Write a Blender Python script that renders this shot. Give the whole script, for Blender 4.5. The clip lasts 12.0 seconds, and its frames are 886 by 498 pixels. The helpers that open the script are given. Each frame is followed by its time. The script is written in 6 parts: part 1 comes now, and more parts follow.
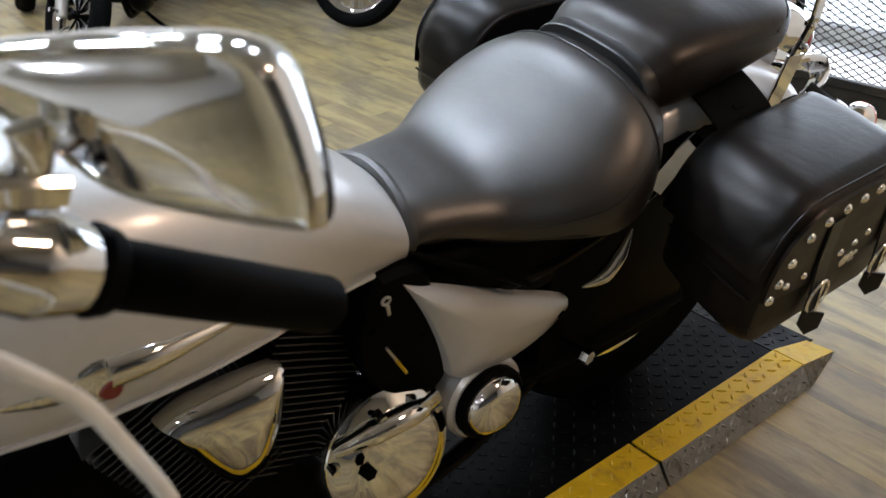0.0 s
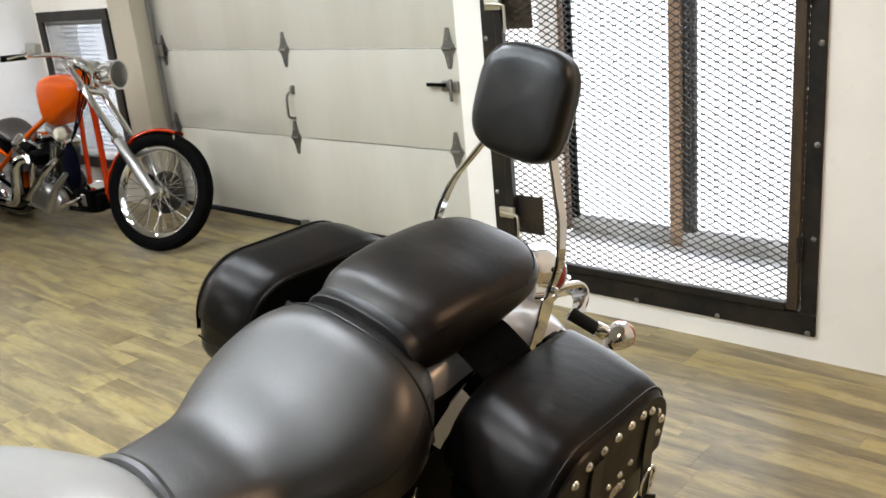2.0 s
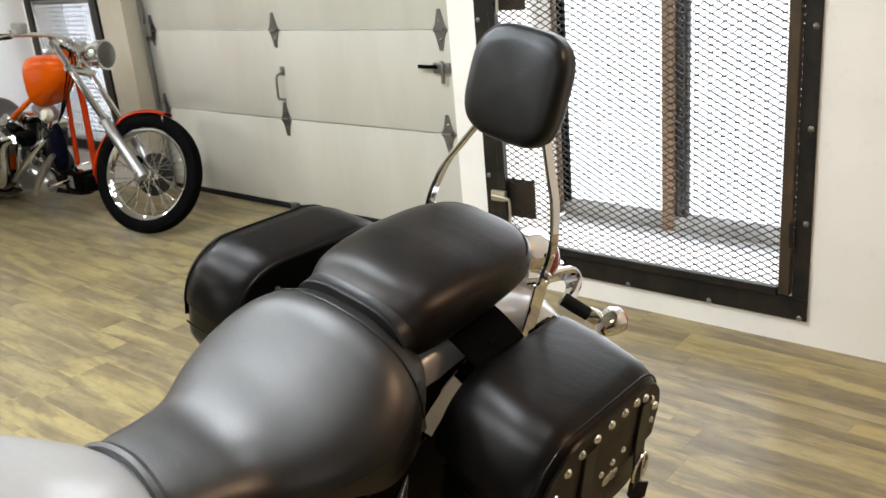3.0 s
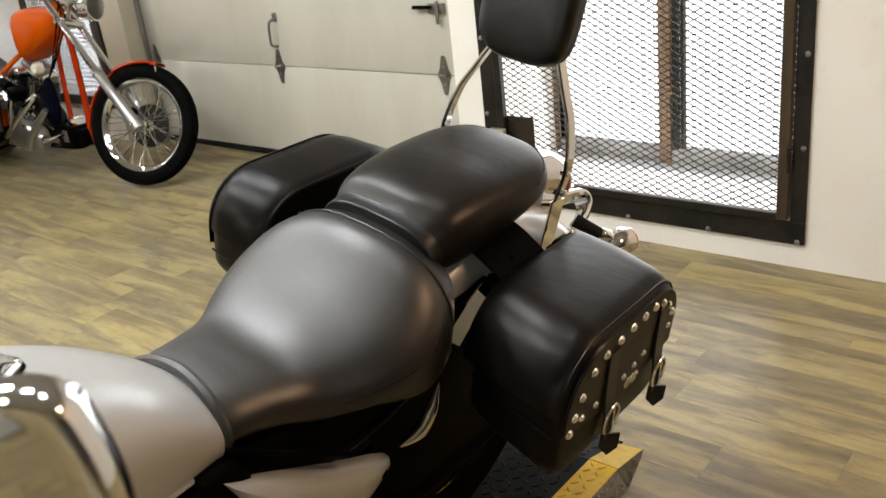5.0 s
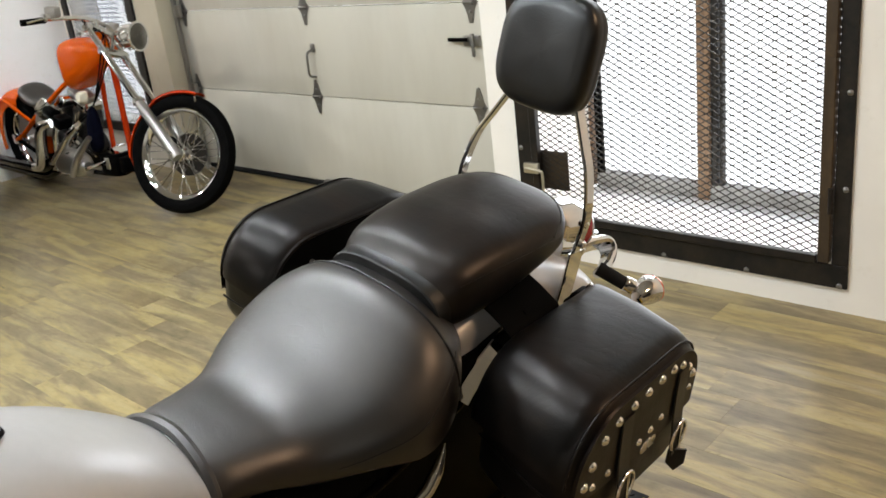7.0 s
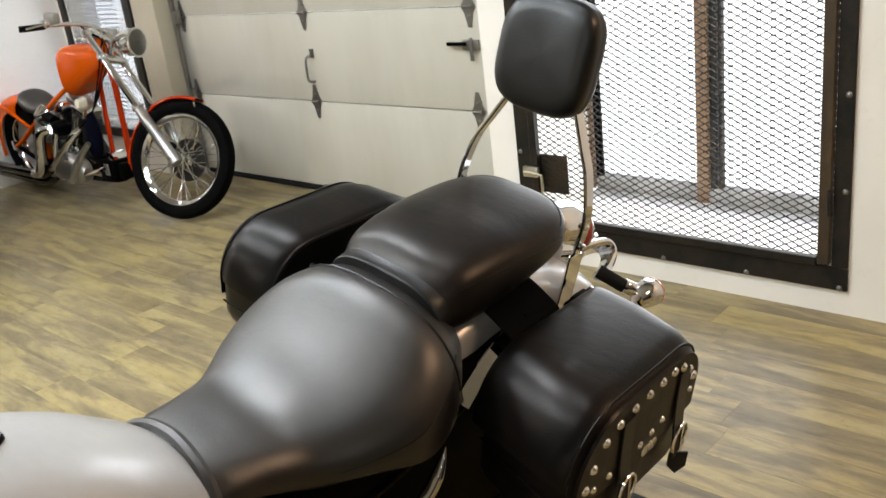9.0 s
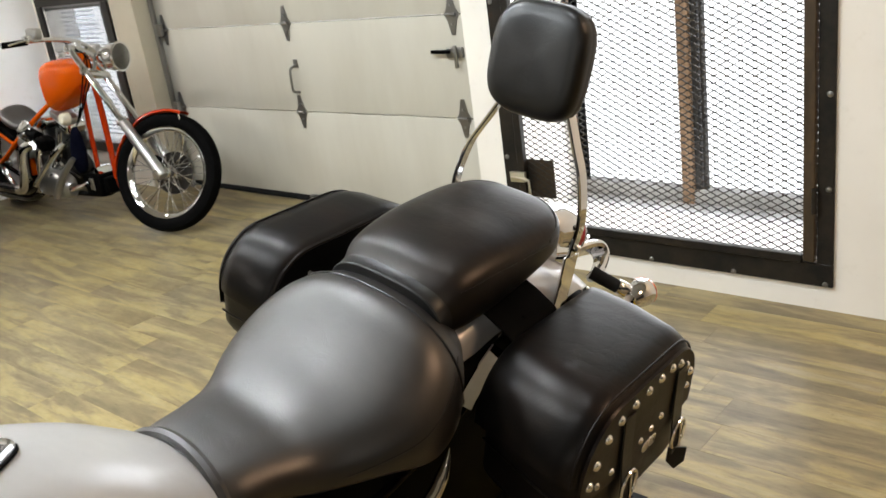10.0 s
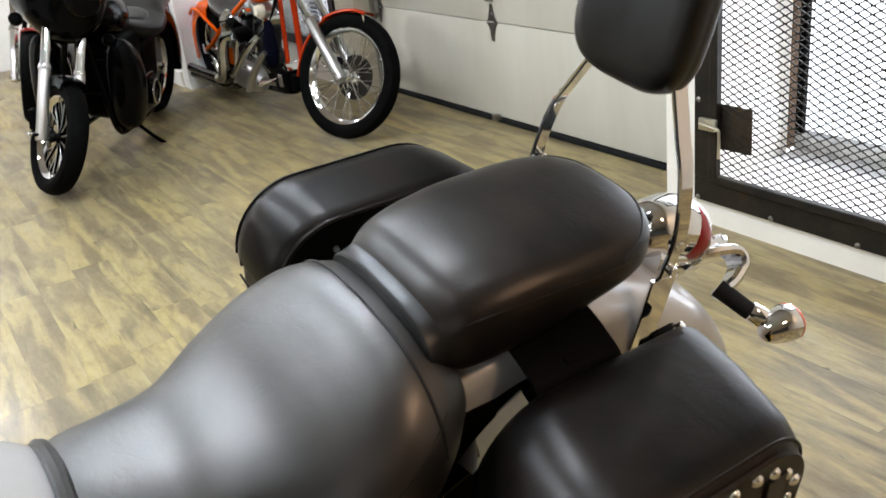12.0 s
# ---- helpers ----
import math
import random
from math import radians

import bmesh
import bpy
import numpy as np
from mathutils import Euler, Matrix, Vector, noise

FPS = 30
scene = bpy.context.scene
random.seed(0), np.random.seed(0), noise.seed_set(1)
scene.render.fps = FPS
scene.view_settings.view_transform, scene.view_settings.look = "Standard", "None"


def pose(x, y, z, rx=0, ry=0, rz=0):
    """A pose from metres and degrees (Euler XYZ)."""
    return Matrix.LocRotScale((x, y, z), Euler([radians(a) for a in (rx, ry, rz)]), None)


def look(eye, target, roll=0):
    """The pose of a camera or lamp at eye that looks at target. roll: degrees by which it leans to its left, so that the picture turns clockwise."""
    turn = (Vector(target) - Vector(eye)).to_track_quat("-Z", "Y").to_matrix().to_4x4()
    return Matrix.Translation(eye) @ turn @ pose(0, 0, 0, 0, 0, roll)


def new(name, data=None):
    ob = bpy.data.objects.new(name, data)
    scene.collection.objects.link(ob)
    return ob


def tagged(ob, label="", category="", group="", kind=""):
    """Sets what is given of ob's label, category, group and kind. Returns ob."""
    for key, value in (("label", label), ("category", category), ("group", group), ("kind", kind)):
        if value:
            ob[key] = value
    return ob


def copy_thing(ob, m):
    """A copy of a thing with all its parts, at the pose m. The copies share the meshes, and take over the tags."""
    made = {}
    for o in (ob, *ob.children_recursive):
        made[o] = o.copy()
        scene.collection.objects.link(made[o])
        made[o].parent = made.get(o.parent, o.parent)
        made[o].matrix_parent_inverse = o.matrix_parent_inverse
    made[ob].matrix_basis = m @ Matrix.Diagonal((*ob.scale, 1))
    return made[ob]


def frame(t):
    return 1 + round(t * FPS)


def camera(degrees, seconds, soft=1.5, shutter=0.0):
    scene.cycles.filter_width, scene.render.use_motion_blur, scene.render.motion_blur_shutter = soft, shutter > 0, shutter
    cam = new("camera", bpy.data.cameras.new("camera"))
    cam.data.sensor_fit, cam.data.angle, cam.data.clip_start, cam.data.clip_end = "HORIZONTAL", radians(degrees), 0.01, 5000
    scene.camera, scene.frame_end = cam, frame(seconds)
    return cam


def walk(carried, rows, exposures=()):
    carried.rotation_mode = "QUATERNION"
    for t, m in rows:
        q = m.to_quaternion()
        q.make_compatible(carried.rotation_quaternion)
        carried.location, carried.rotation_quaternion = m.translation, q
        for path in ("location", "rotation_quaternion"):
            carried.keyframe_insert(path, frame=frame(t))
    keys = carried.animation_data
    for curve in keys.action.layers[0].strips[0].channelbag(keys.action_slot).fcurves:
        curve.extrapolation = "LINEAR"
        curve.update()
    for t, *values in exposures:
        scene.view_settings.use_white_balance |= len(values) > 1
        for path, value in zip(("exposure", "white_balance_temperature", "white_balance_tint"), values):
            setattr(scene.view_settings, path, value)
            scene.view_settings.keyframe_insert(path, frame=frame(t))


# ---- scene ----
cam = camera(52.86, 12.0)
cam.data.dof.use_dof, cam.data.dof.focus_distance, cam.data.dof.aperture_fstop = True, 2.1, 7.5
PATH = [
    (0.0, 0.0000, 0.0000, 1.3442, 61.28, 3.80, 52.80),
    (0.5, 0.0260, 0.0327, 1.4047, 65.68, 3.76, 47.52),
    (1.0, 0.0421, 0.0483, 1.4443, 68.28, 4.55, 43.35),
    (1.5, 0.0542, 0.0781, 1.4788, 70.59, 5.50, 41.67),
    (2.0, 0.0679, 0.0902, 1.4967, 71.73, 5.21, 40.75),
    (2.5, 0.0551, 0.0994, 1.4986, 70.34, 4.87, 40.53),
    (3.0, 0.0513, 0.1058, 1.4948, 70.55, 4.89, 40.22),
    (5.0, 0.0439, 0.0088, 1.4562, 67.47, 6.21, 38.85),
    (5.5, 0.0770, 0.0209, 1.4717, 68.82, 8.49, 36.62),
    (6.0, 0.0682, 0.0642, 1.4737, 68.14, 6.61, 39.29),
    (6.5, 0.0500, 0.1002, 1.4813, 69.25, 6.32, 41.81),
    (8.5, 0.0521, 0.1076, 1.4801, 68.87, 6.97, 41.80),
    (9.0, 0.0497, 0.1040, 1.4792, 69.52, 6.79, 41.79),
    (9.5, 0.0498, 0.0966, 1.4828, 70.09, 7.06, 42.45),
    (10.0, 0.0455, 0.0694, 1.4843, 69.84, 7.67, 40.32),
    (10.5, 0.0279, 0.0415, 1.4762, 69.48, 6.99, 36.88),
    (11.0, 0.0111, 0.1658, 1.4731, 69.56, 9.56, 39.06),
    (11.5, 0.0281, 0.3924, 1.4762, 69.84, 6.85, 50.41),
    (12.0, -0.0694, 0.5886, 1.4303, 65.85, 6.43, 56.66),
]
# the picture drifts a little warmer and darker between four and seven seconds
TONE = [(0.0, 0.02, 5780, 10), (0.5, 0.0, 6030, 10), (1.0, 0.0, 6080, 10), (2.5, 0.04, 6350, 10), (3.2, 0.04, 6350, 10), (4.8, -0.07, 6720, 10), (5.5, -0.10, 6700, 10), (6.5, -0.11, 6520, 10), (8.5, -0.06, 6480, 10), (10.0, -0.01, 6530, 10), (11.0, 0.02, 6450, 10), (12.0, 0.04, 6150, 10)]
walk(cam, [(t, pose(x, y, z, rx, ry, rz)) for t, x, y, z, rx, ry, rz in PATH], TONE)

# ---- light ----
world = bpy.data.worlds.new("world")
scene.world = world
world.use_nodes = True
wn = world.node_tree.nodes
sky = wn.new("ShaderNodeTexSky")
sky.sky_type, sky.sun_disc, sky.sun_elevation, sky.sun_rotation = "NISHITA", False, radians(35), radians(20)
world.node_tree.links.new(sky.outputs["Color"], wn["Background"].inputs["Color"])
wn["Background"].inputs["Strength"].default_value = 0.12


def area_light(name, at, size_x, size_y, watts, colour=(1, 0.95, 0.86), aim=None):
    lamp = bpy.data.lights.new(name, "AREA")
    lamp.shape, lamp.size, lamp.size_y, lamp.energy, lamp.color = "RECTANGLE" if aim else "ELLIPSE", size_x, size_y, watts, colour
    ob = new(name, lamp)
    ob.matrix_world = look(at, aim) if aim else pose(*at)
    return ob


# ceiling lamps: two rows of cool bulbs over the bikes, more further in, added fill lamps behind the camera, one warm
# bulb towards the entrance
BULBS = [(x, y) for x in (-3.95, -2.95, -1.95, -0.95) for y in (0.15, 1.35)]
for lx, ly in BULBS:
    area_light("ceiling_bulb_and_fill", (lx, ly, 2.90), 0.26, 0.26, 7 if lx > -1 else 20 if lx < -3 else 33, (0.89, 0.955, 1.0))
# last five: fill lamps added over the unseen part behind the camera
for lx, ly, w in ((-6.2, 1.9, 24), (-6.4, -1.6, 56), (-3.6, -1.8, 24), (-8.0, 0.45, 90), (2.3, -2.3, 34), (4.6, -1.2, 6), (4.6, -4.8, 8), (0.6, -4.8, 100), (-3.6, -4.8, 110)):
    area_light("ceiling_bulb_and_fill", (lx, ly, 2.90), 0.18, 0.18, w, (1.0, 0.98, 0.94))
area_light("warm_bulb_light", (1.15, 2.1, 2.90), 0.3, 0.3, 44, (1.0, 0.66, 0.40))
# daylight from the two windows
area_light("daylight_window", (-1.62, 3.35, 1.25), 1.2, 2.0, 30, (0.92, 0.96, 1.0), (-1.62, 0.0, 0.9))
area_light("daylight_window_small", (-6.15, 3.45, 0.8), 0.6, 0.9, 10, (0.92, 0.96, 1.0), (-6.15, 0.0, 0.7))

# ---- materials ----
class Mat:
    """A node material; noise, ramps and bumps are added by name."""

    def __init__(self, name, colour=(0.5, 0.5, 0.5), rough=0.5, metal=0.0, coat=0.0, spec=0.5):
        self.m = bpy.data.materials.new(name)
        self.m.use_nodes = True
        self.t = self.m.node_tree
        self.n = self.t.nodes
        self.b = self.n["Principled BSDF"]
        self.set("Base Color", (*colour, 1))
        self.set("Roughness", rough)
        self.set("Metallic", metal)
        self.set("Coat Weight", coat)
        self.set("Specular IOR Level", spec)
        self.co = self.n.new("ShaderNodeTexCoord")
        self.normal = None

    def set(self, key, value):
        self.b.inputs[key].default_value = value

    def link(self, a, b):
        self.t.links.new(a, b)

    def mapped(self, scale=(1, 1, 1), space="Object", turn=(0, 0, 0)):
        mp = self.n.new("ShaderNodeMapping")
        mp.inputs["Scale"].default_value = scale
        mp.inputs["Rotation"].default_value = turn
        self.link(self.co.outputs[space], mp.inputs["Vector"])
        return mp.outputs["Vector"]

    def noise(self, scale, detail=4.0, rough=0.6, stretch=(1, 1, 1), space="Object", shift=None, dist=0.0):
        nd = self.n.new("ShaderNodeTexNoise")
        nd.inputs["Scale"].default_value = scale
        nd.inputs["Detail"].default_value = detail
        nd.inputs["Roughness"].default_value = rough
        nd.inputs["Distortion"].default_value = dist
        v = self.mapped(stretch, space)
        if shift is not None:
            ad = self.n.new("ShaderNodeVectorMath")
            self.link(v, ad.inputs[0])
            self.link(shift, ad.inputs[1])
            v = ad.outputs[0]
        self.link(v, nd.inputs["Vector"])
        return nd.outputs["Fac"]

    def ramp(self, fac, stops):
        nd = self.n.new("ShaderNodeValToRGB")
        el = nd.color_ramp.elements
        while len(el) < len(stops):
            el.new(0.5)
        for e, (p, c) in zip(el, stops):
            e.position = p
            e.color = (*c, 1) if isinstance(c, tuple) else (c, c, c, 1)
        self.link(fac, nd.inputs["Fac"])
        return nd.outputs["Color"]

    def mix(self, a, b, fac, kind="MIX"):
        nd = self.n.new("ShaderNodeMix")
        nd.data_type, nd.blend_type = "RGBA", kind
        fa, ra, rb = nd.inputs[0], nd.inputs[6], nd.inputs[7]
        for sock, v in ((fa, fac), (ra, a), (rb, b)):
            if isinstance(v, (int, float)):
                sock.default_value = v if sock is fa else (v, v, v, 1)
            elif isinstance(v, tuple):
                sock.default_value = (*v, 1)
            else:
                self.link(v, sock)
        return nd.outputs[2]

    def colour(self, out):
        self.link(out, self.b.inputs["Base Color"])
        return self

    def rough(self, out):
        self.link(out, self.b.inputs["Roughness"])
        return self

    def bump(self, fac, strength=0.2, dist=0.001):
        nd = self.n.new("ShaderNodeBump")
        nd.inputs["Strength"].default_value = strength
        nd.inputs["Distance"].default_value = dist
        self.link(fac, nd.inputs["Height"])
        if self.normal is not None:
            self.link(self.normal, nd.inputs["Normal"])
        self.normal = nd.outputs["Normal"]
        self.link(self.normal, self.b.inputs["Normal"])
        return self

    def random(self):
        """A random number for each object and each loose piece."""
        nd, ge = self.n.new("ShaderNodeObjectInfo"), self.n.new("ShaderNodeNewGeometry")
        ad, fr = self.n.new("ShaderNodeMath"), self.n.new("ShaderNodeMath")
        ad.operation, fr.operation = "ADD", "FRACT"
        self.link(nd.outputs["Random"], ad.inputs[0])
        self.link(ge.outputs["Random Per Island"], ad.inputs[1])
        self.link(ad.outputs[0], fr.inputs[0])
        return fr.outputs[0]


def leather(name, base, worn, rough=0.38, scale=1.0, spec=0.24, tint=(1, 1, 1)):
    m = Mat(name, base, rough, spec=spec)
    m.set("Specular Tint", (*tint, 1))
    big = m.noise(9 * scale, 3, 0.5)
    m.colour(m.ramp(big, [(0.42, base), (0.72, worn)]))
    wear = m.mix(m.ramp(m.noise(7 * scale, 3, 0.5, (1, 1, 1), "Object", None, 0.5), [(0.25, rough - 0.09), (0.75, rough + 0.10)]), m.ramp(m.noise(45 * scale, 2, 0.45, (1, 0.4, 1)), [(0.1, rough - 0.07), (0.9, rough + 0.07)]), 0.45)
    m.rough(wear)
    m.bump(m.noise(230 * scale, 2, 0.5), 0.10, 0.0006)
    m.bump(m.noise(24 * scale, 2, 0.45, (0.6, 1.7, 1)), 0.16, 0.003)
    m.bump(m.ramp(m.noise(15 * scale, 3, 0.55, (1, 1, 1), "Object", None, 1.5), [(0.47, 1.0), (0.50, 0.0), (0.53, 1.0)]), 0.05, 0.002)
    m.bump(m.noise(6 * scale, 1.5, 0.4), 0.10, 0.012)
    return m.m


def paint(name, base, flake=None, rough=0.28, metal=0.0, coat=0.7, spec=0.5, coat_rough=0.06):
    m = Mat(name, base, rough, metal, coat, spec)
    m.set("Coat Roughness", coat_rough)
    if flake:
        m.colour(m.ramp(m.noise(60, 3, 0.5), [(0.3, base), (0.75, flake)]))
    m.rough(m.ramp(m.noise(5, 4, 0.6), [(0.3, rough - 0.04), (0.7, rough + 0.08)]))
    return m.m


def metal(name, base, rough, wear=0.06, bump=0.0):
    m = Mat(name, base, rough, 1.0)
    m.rough(m.ramp(m.noise(18, 5, 0.65), [(0.3, max(0.02, rough - wear / 2)), (0.75, rough + wear)]))
    if bump:
        m.bump(m.noise(60, 4, 0.6), bump, 0.001)
    return m.m


def rubber(name, base, rough=0.6):
    m = Mat(name, base, rough, spec=0.02)
    m.colour(m.ramp(m.noise(20, 5, 0.6), [(0.3, base), (0.8, tuple(min(1, c * 1.6 + 0.001) for c in base))]))
    m.bump(m.noise(120, 4, 0.6), 0.15, 0.001)
    return m.m


SEAT_LEATHER = leather("seat_leather", (0.003, 0.0027, 0.0025), (0.012, 0.009, 0.007), 0.41, 1.0, 0.77, (1.0, 0.965, 0.93))
PILLION_LEATHER = leather("pillion_leather", (0.004, 0.0032, 0.0028), (0.013, 0.009, 0.007), 0.36, 1.0, 0.26, (1.0, 0.94, 0.88))
BAG_LEATHER = leather("bag_leather", (0.003, 0.0027, 0.0025), (0.009, 0.006, 0.0045), 0.35, 1.0, 0.155, (1.0, 0.95, 0.91))
PAD_VINYL = leather("pad_vinyl", (0.003, 0.003, 0.0032), (0.006, 0.006, 0.0065), 0.36, 1.0, 0.45)
STRAP_LEATHER = leather("strap_leather", (0.004, 0.004, 0.004), (0.010, 0.009, 0.008), 0.37, 1.0, 0.34)
SILVER = paint("silver_paint", (0.46, 0.458, 0.456), (0.48, 0.478, 0.476), 0.34, 0.28, 0.45, 0.5, 0.14)
ORANGE = paint("orange_paint", (0.60, 0.085, 0.002), None, 0.12, 0.0, 0.0, 0.22)
ORANGE_DARK = paint("orange_red_paint", (0.36, 0.026, 0.003), None, 0.14, 0.0, 0.0, 0.22)
GLOSS_BLACK = paint("gloss_black_paint", (0.0010, 0.0010, 0.0012), None, 0.16, 0.0, 0.0, 0.08)
RED_PAINT = paint("dark_red_paint", (0.35, 0.012, 0.012), None, 0.25, 0.0, 0.8)
CHROME = metal("chrome", (0.74, 0.74, 0.745), 0.045, 0.05)
STUD = metal("polished_stud", (0.86, 0.86, 0.85), 0.22, 0.05)
BLACK_CHROME = metal("black_chrome", (0.06, 0.06, 0.062), 0.12, 0.06)
DULL_CHROME = metal("dull_chrome", (0.68, 0.67, 0.65), 0.2, 0.14)
SATIN_ALU = metal("satin_aluminium", (0.44, 0.435, 0.42), 0.36, 0.12)
CAST_ALU = metal("cast_aluminium", (0.5, 0.49, 0.47), 0.42, 0.15, 0.15)
BLACK_METAL = rubber("black_metal", (0.0010, 0.0010, 0.0010), 0.42)
RUBBER = rubber("black_rubber", (0.012, 0.012, 0.012))
TYRE = rubber("tyre_rubber", (0.0018, 0.0018, 0.0018), 0.6)
GRIP_RUBBER = rubber("grip_rubber", (0.002, 0.002, 0.002), 0.5)
BLACK_PLASTIC = rubber("black_plastic", (0.0010, 0.0010, 0.0010), 0.45)
FIN_METAL = metal("fin_metal", (0.035, 0.034, 0.033), 0.34, 0.12)
ENGINE_BLACK = rubber("engine_black", (0.0010, 0.0010, 0.0010), 0.5)
RED_LENS = Mat("red_lens", (0.26, 0.006, 0.014), 0.10, 0, 1.0).m
BADGE_RED = Mat("badge_red", (0.13, 0.008, 0.008), 0.25, 0, 0.4).m
CLEAR_LENS = Mat("clear_lens", (0.07, 0.066, 0.055), 0.10, 0.7, 0.8).m
AMBER_LENS = Mat("amber_lens", (0.7, 0.16, 0.08), 0.15, 0, 0.8).m
CREAM = rubber("cream_plastic", (0.50, 0.47, 0.38), 0.5)
CABLE_GREY = rubber("cable_grey", (0.55, 0.53, 0.49), 0.45)
MIRROR_GLASS = Mat("mirror_glass", (0.9, 0.9, 0.9), 0.015, 1.0).m


def wall_paint(name, base, dirt):
    m = Mat(name, base, 0.62)
    big = m.noise(1.3, 5, 0.6)
    fine = m.noise(14, 6, 0.7)
    c = m.ramp(big, [(0.3, dirt), (0.62, base)])
    m.colour(m.mix(c, m.ramp(fine, [(0.2, (0.72, 0.69, 0.62)), (0.42, (1, 1, 1))]), 0.35, "MULTIPLY"))
    m.bump(m.noise(160, 3, 0.6), 0.12, 0.001)
    m.bump(m.noise(6, 3, 0.5), 0.08, 0.004)
    return m.m


WALL = wall_paint("wall_paint", (0.80, 0.77, 0.71), (0.74, 0.70, 0.63))
WALL_COOL = wall_paint("wall_paint_white", (0.82, 0.82, 0.81), (0.77, 0.77, 0.75))
WALL_DARK = wall_paint("wall_paint_grey", (0.78, 0.78, 0.77), (0.73, 0.73, 0.72))
# wall colour darkened so reflections from the unseen side stay dim
WALL_SHADE = wall_paint("wall_reflection_shade", (0.10, 0.10, 0.10), (0.08, 0.08, 0.078))
JAMB = wall_paint("jamb_paint_tan", (0.46, 0.42, 0.32), (0.38, 0.34, 0.26))
CEILING = wall_paint("ceiling_paint", (0.46, 0.46, 0.455), (0.42, 0.42, 0.41))


def door_panel():
    m = Mat("door_panel_paint", (0.6, 0.58, 0.5), 0.45)
    streak = m.noise(3.0, 5, 0.6, (1, 1, 0.25))
    m.colour(m.ramp(streak, [(0.25, (0.47, 0.445, 0.375)), (0.6, (0.54, 0.52, 0.45))]))
    m.bump(m.noise(40, 3, 0.5, (1, 1, 0.12)), 0.12, 0.002)
    return m.m


DOOR_PANEL = door_panel()


def rusty_steel():
    m = Mat("bare_steel", (0.06, 0.055, 0.05), 0.5, 0.7)
    r = m.noise(7, 6, 0.7)
    m.colour(m.ramp(r, [(0.35, (0.016, 0.0155, 0.015)), (0.6, (0.032, 0.027, 0.022)), (0.78, (0.06, 0.035, 0.017))]))
    m.bump(m.noise(50, 5, 0.6), 0.2, 0.001)
    return m.m


STEEL = rusty_steel()


def rust():
    m = Mat("brown_rusted_steel", (0.06, 0.04, 0.02), 0.55, 0.35)
    m.colour(m.ramp(m.noise(6, 6, 0.7, (1, 1, 0.4)), [(0.3, (0.022, 0.018, 0.013)), (0.55, (0.055, 0.036, 0.018)), (0.75, (0.11, 0.068, 0.03))]))
    m.bump(m.noise(60, 5, 0.65), 0.25, 0.001)
    return m.m


RUST = rust()


def mesh_steel():
    m = Mat("mesh_steel", (0.03, 0.028, 0.026), 0.55, 0.4)
    m.colour(m.ramp(m.noise(9, 5, 0.6), [(0.4, (0.022, 0.021, 0.02)), (0.75, (0.06, 0.045, 0.03))]))
    return m.m


MESH = mesh_steel()


def planks():
    m = Mat("vinyl_plank", (0.4, 0.34, 0.22), 0.33, spec=0.26)
    rnd = m.random()
    sh = m.n.new("ShaderNodeCombineXYZ")
    mul = m.n.new("ShaderNodeMath")
    mul.operation = "MULTIPLY"
    mul.inputs[1].default_value = 37.0
    m.link(rnd, mul.inputs[0])
    m.link(mul.outputs[0], sh.inputs[0])
    m.link(mul.outputs[0], sh.inputs[1])
    s = sh.outputs[0]
    broad = m.noise(2.4, 4, 0.52, (0.8, 4.8, 1), "Object", s, 0.6)
    streak = m.noise(8, 5, 0.62, (0.6, 4.2, 1), "Object", s, 0.8)
    grain = m.noise(26, 6, 0.65, (0.6, 4.0, 1), "Object", s, 0.5)
    knots = m.noise(7, 4, 0.55, (1, 2.2, 1), "Object", s, 1.4)
    c = m.ramp(broad, [(0.27, (0.150, 0.118, 0.068)), (0.42, (0.205, 0.165, 0.095)), (0.50, (0.270, 0.222, 0.122)), (0.56, (0.335, 0.270, 0.128)), (0.74, (0.340, 0.290, 0.176))])
    c = m.mix(c, m.ramp(streak, [(0.32, (0.55, 0.53, 0.52)), (0.50, (1.0, 1.0, 1.0))]), 0.34, "MULTIPLY")
    c = m.mix(c, m.ramp(grain, [(0.3, 0.66), (0.55, 1.0)]), 0.30, "MULTIPLY")
    c = m.mix(c, m.ramp(knots, [(0.24, 0.22), (0.30, 1.0)]), 0.75, "MULTIPLY")
    patch = m.noise(9, 6, 0.72, (1.0, 2.0, 1), "Object", s, 0.4)
    c = m.mix(c, m.ramp(patch, [(0.30, (0.62, 0.60, 0.58)), (0.47, (0.95, 0.94, 0.93)), (0.66, (1.16, 1.16, 1.18))]), 0.55, "MULTIPLY")
    fleck = m.noise(34, 5, 0.7, (0.8, 2.6, 1), "Object", s, 0.2)
    c = m.mix(c, m.ramp(fleck, [(0.30, 0.55), (0.42, 1.0)]), 0.5, "MULTIPLY")
    tone = m.ramp(rnd, [(0.0, (0.90, 0.89, 0.91)), (0.35, (0.97, 0.96, 0.96)), (0.7, (1.03, 1.01, 0.95)), (1.0, (1.09, 1.06, 0.93))])
    c = m.mix(c, tone, 1.0, "MULTIPLY")
    dirt = m.noise(0.9, 5, 0.65)
    m.colour(m.mix(c, m.ramp(dirt, [(0.34, (0.66, 0.64, 0.60)), (0.56, (1, 1, 1))]), 0.6, "MULTIPLY"))
    m.rough(m.ramp(m.noise(2.0, 5, 0.65), [(0.3, 0.26), (0.7, 0.44)]))
    m.bump(grain, 0.12, 0.0015)
    return m.m


PLANK = planks()
SUBFLOOR = Mat("floor_joint", (0.16, 0.128, 0.075), 0.6).m


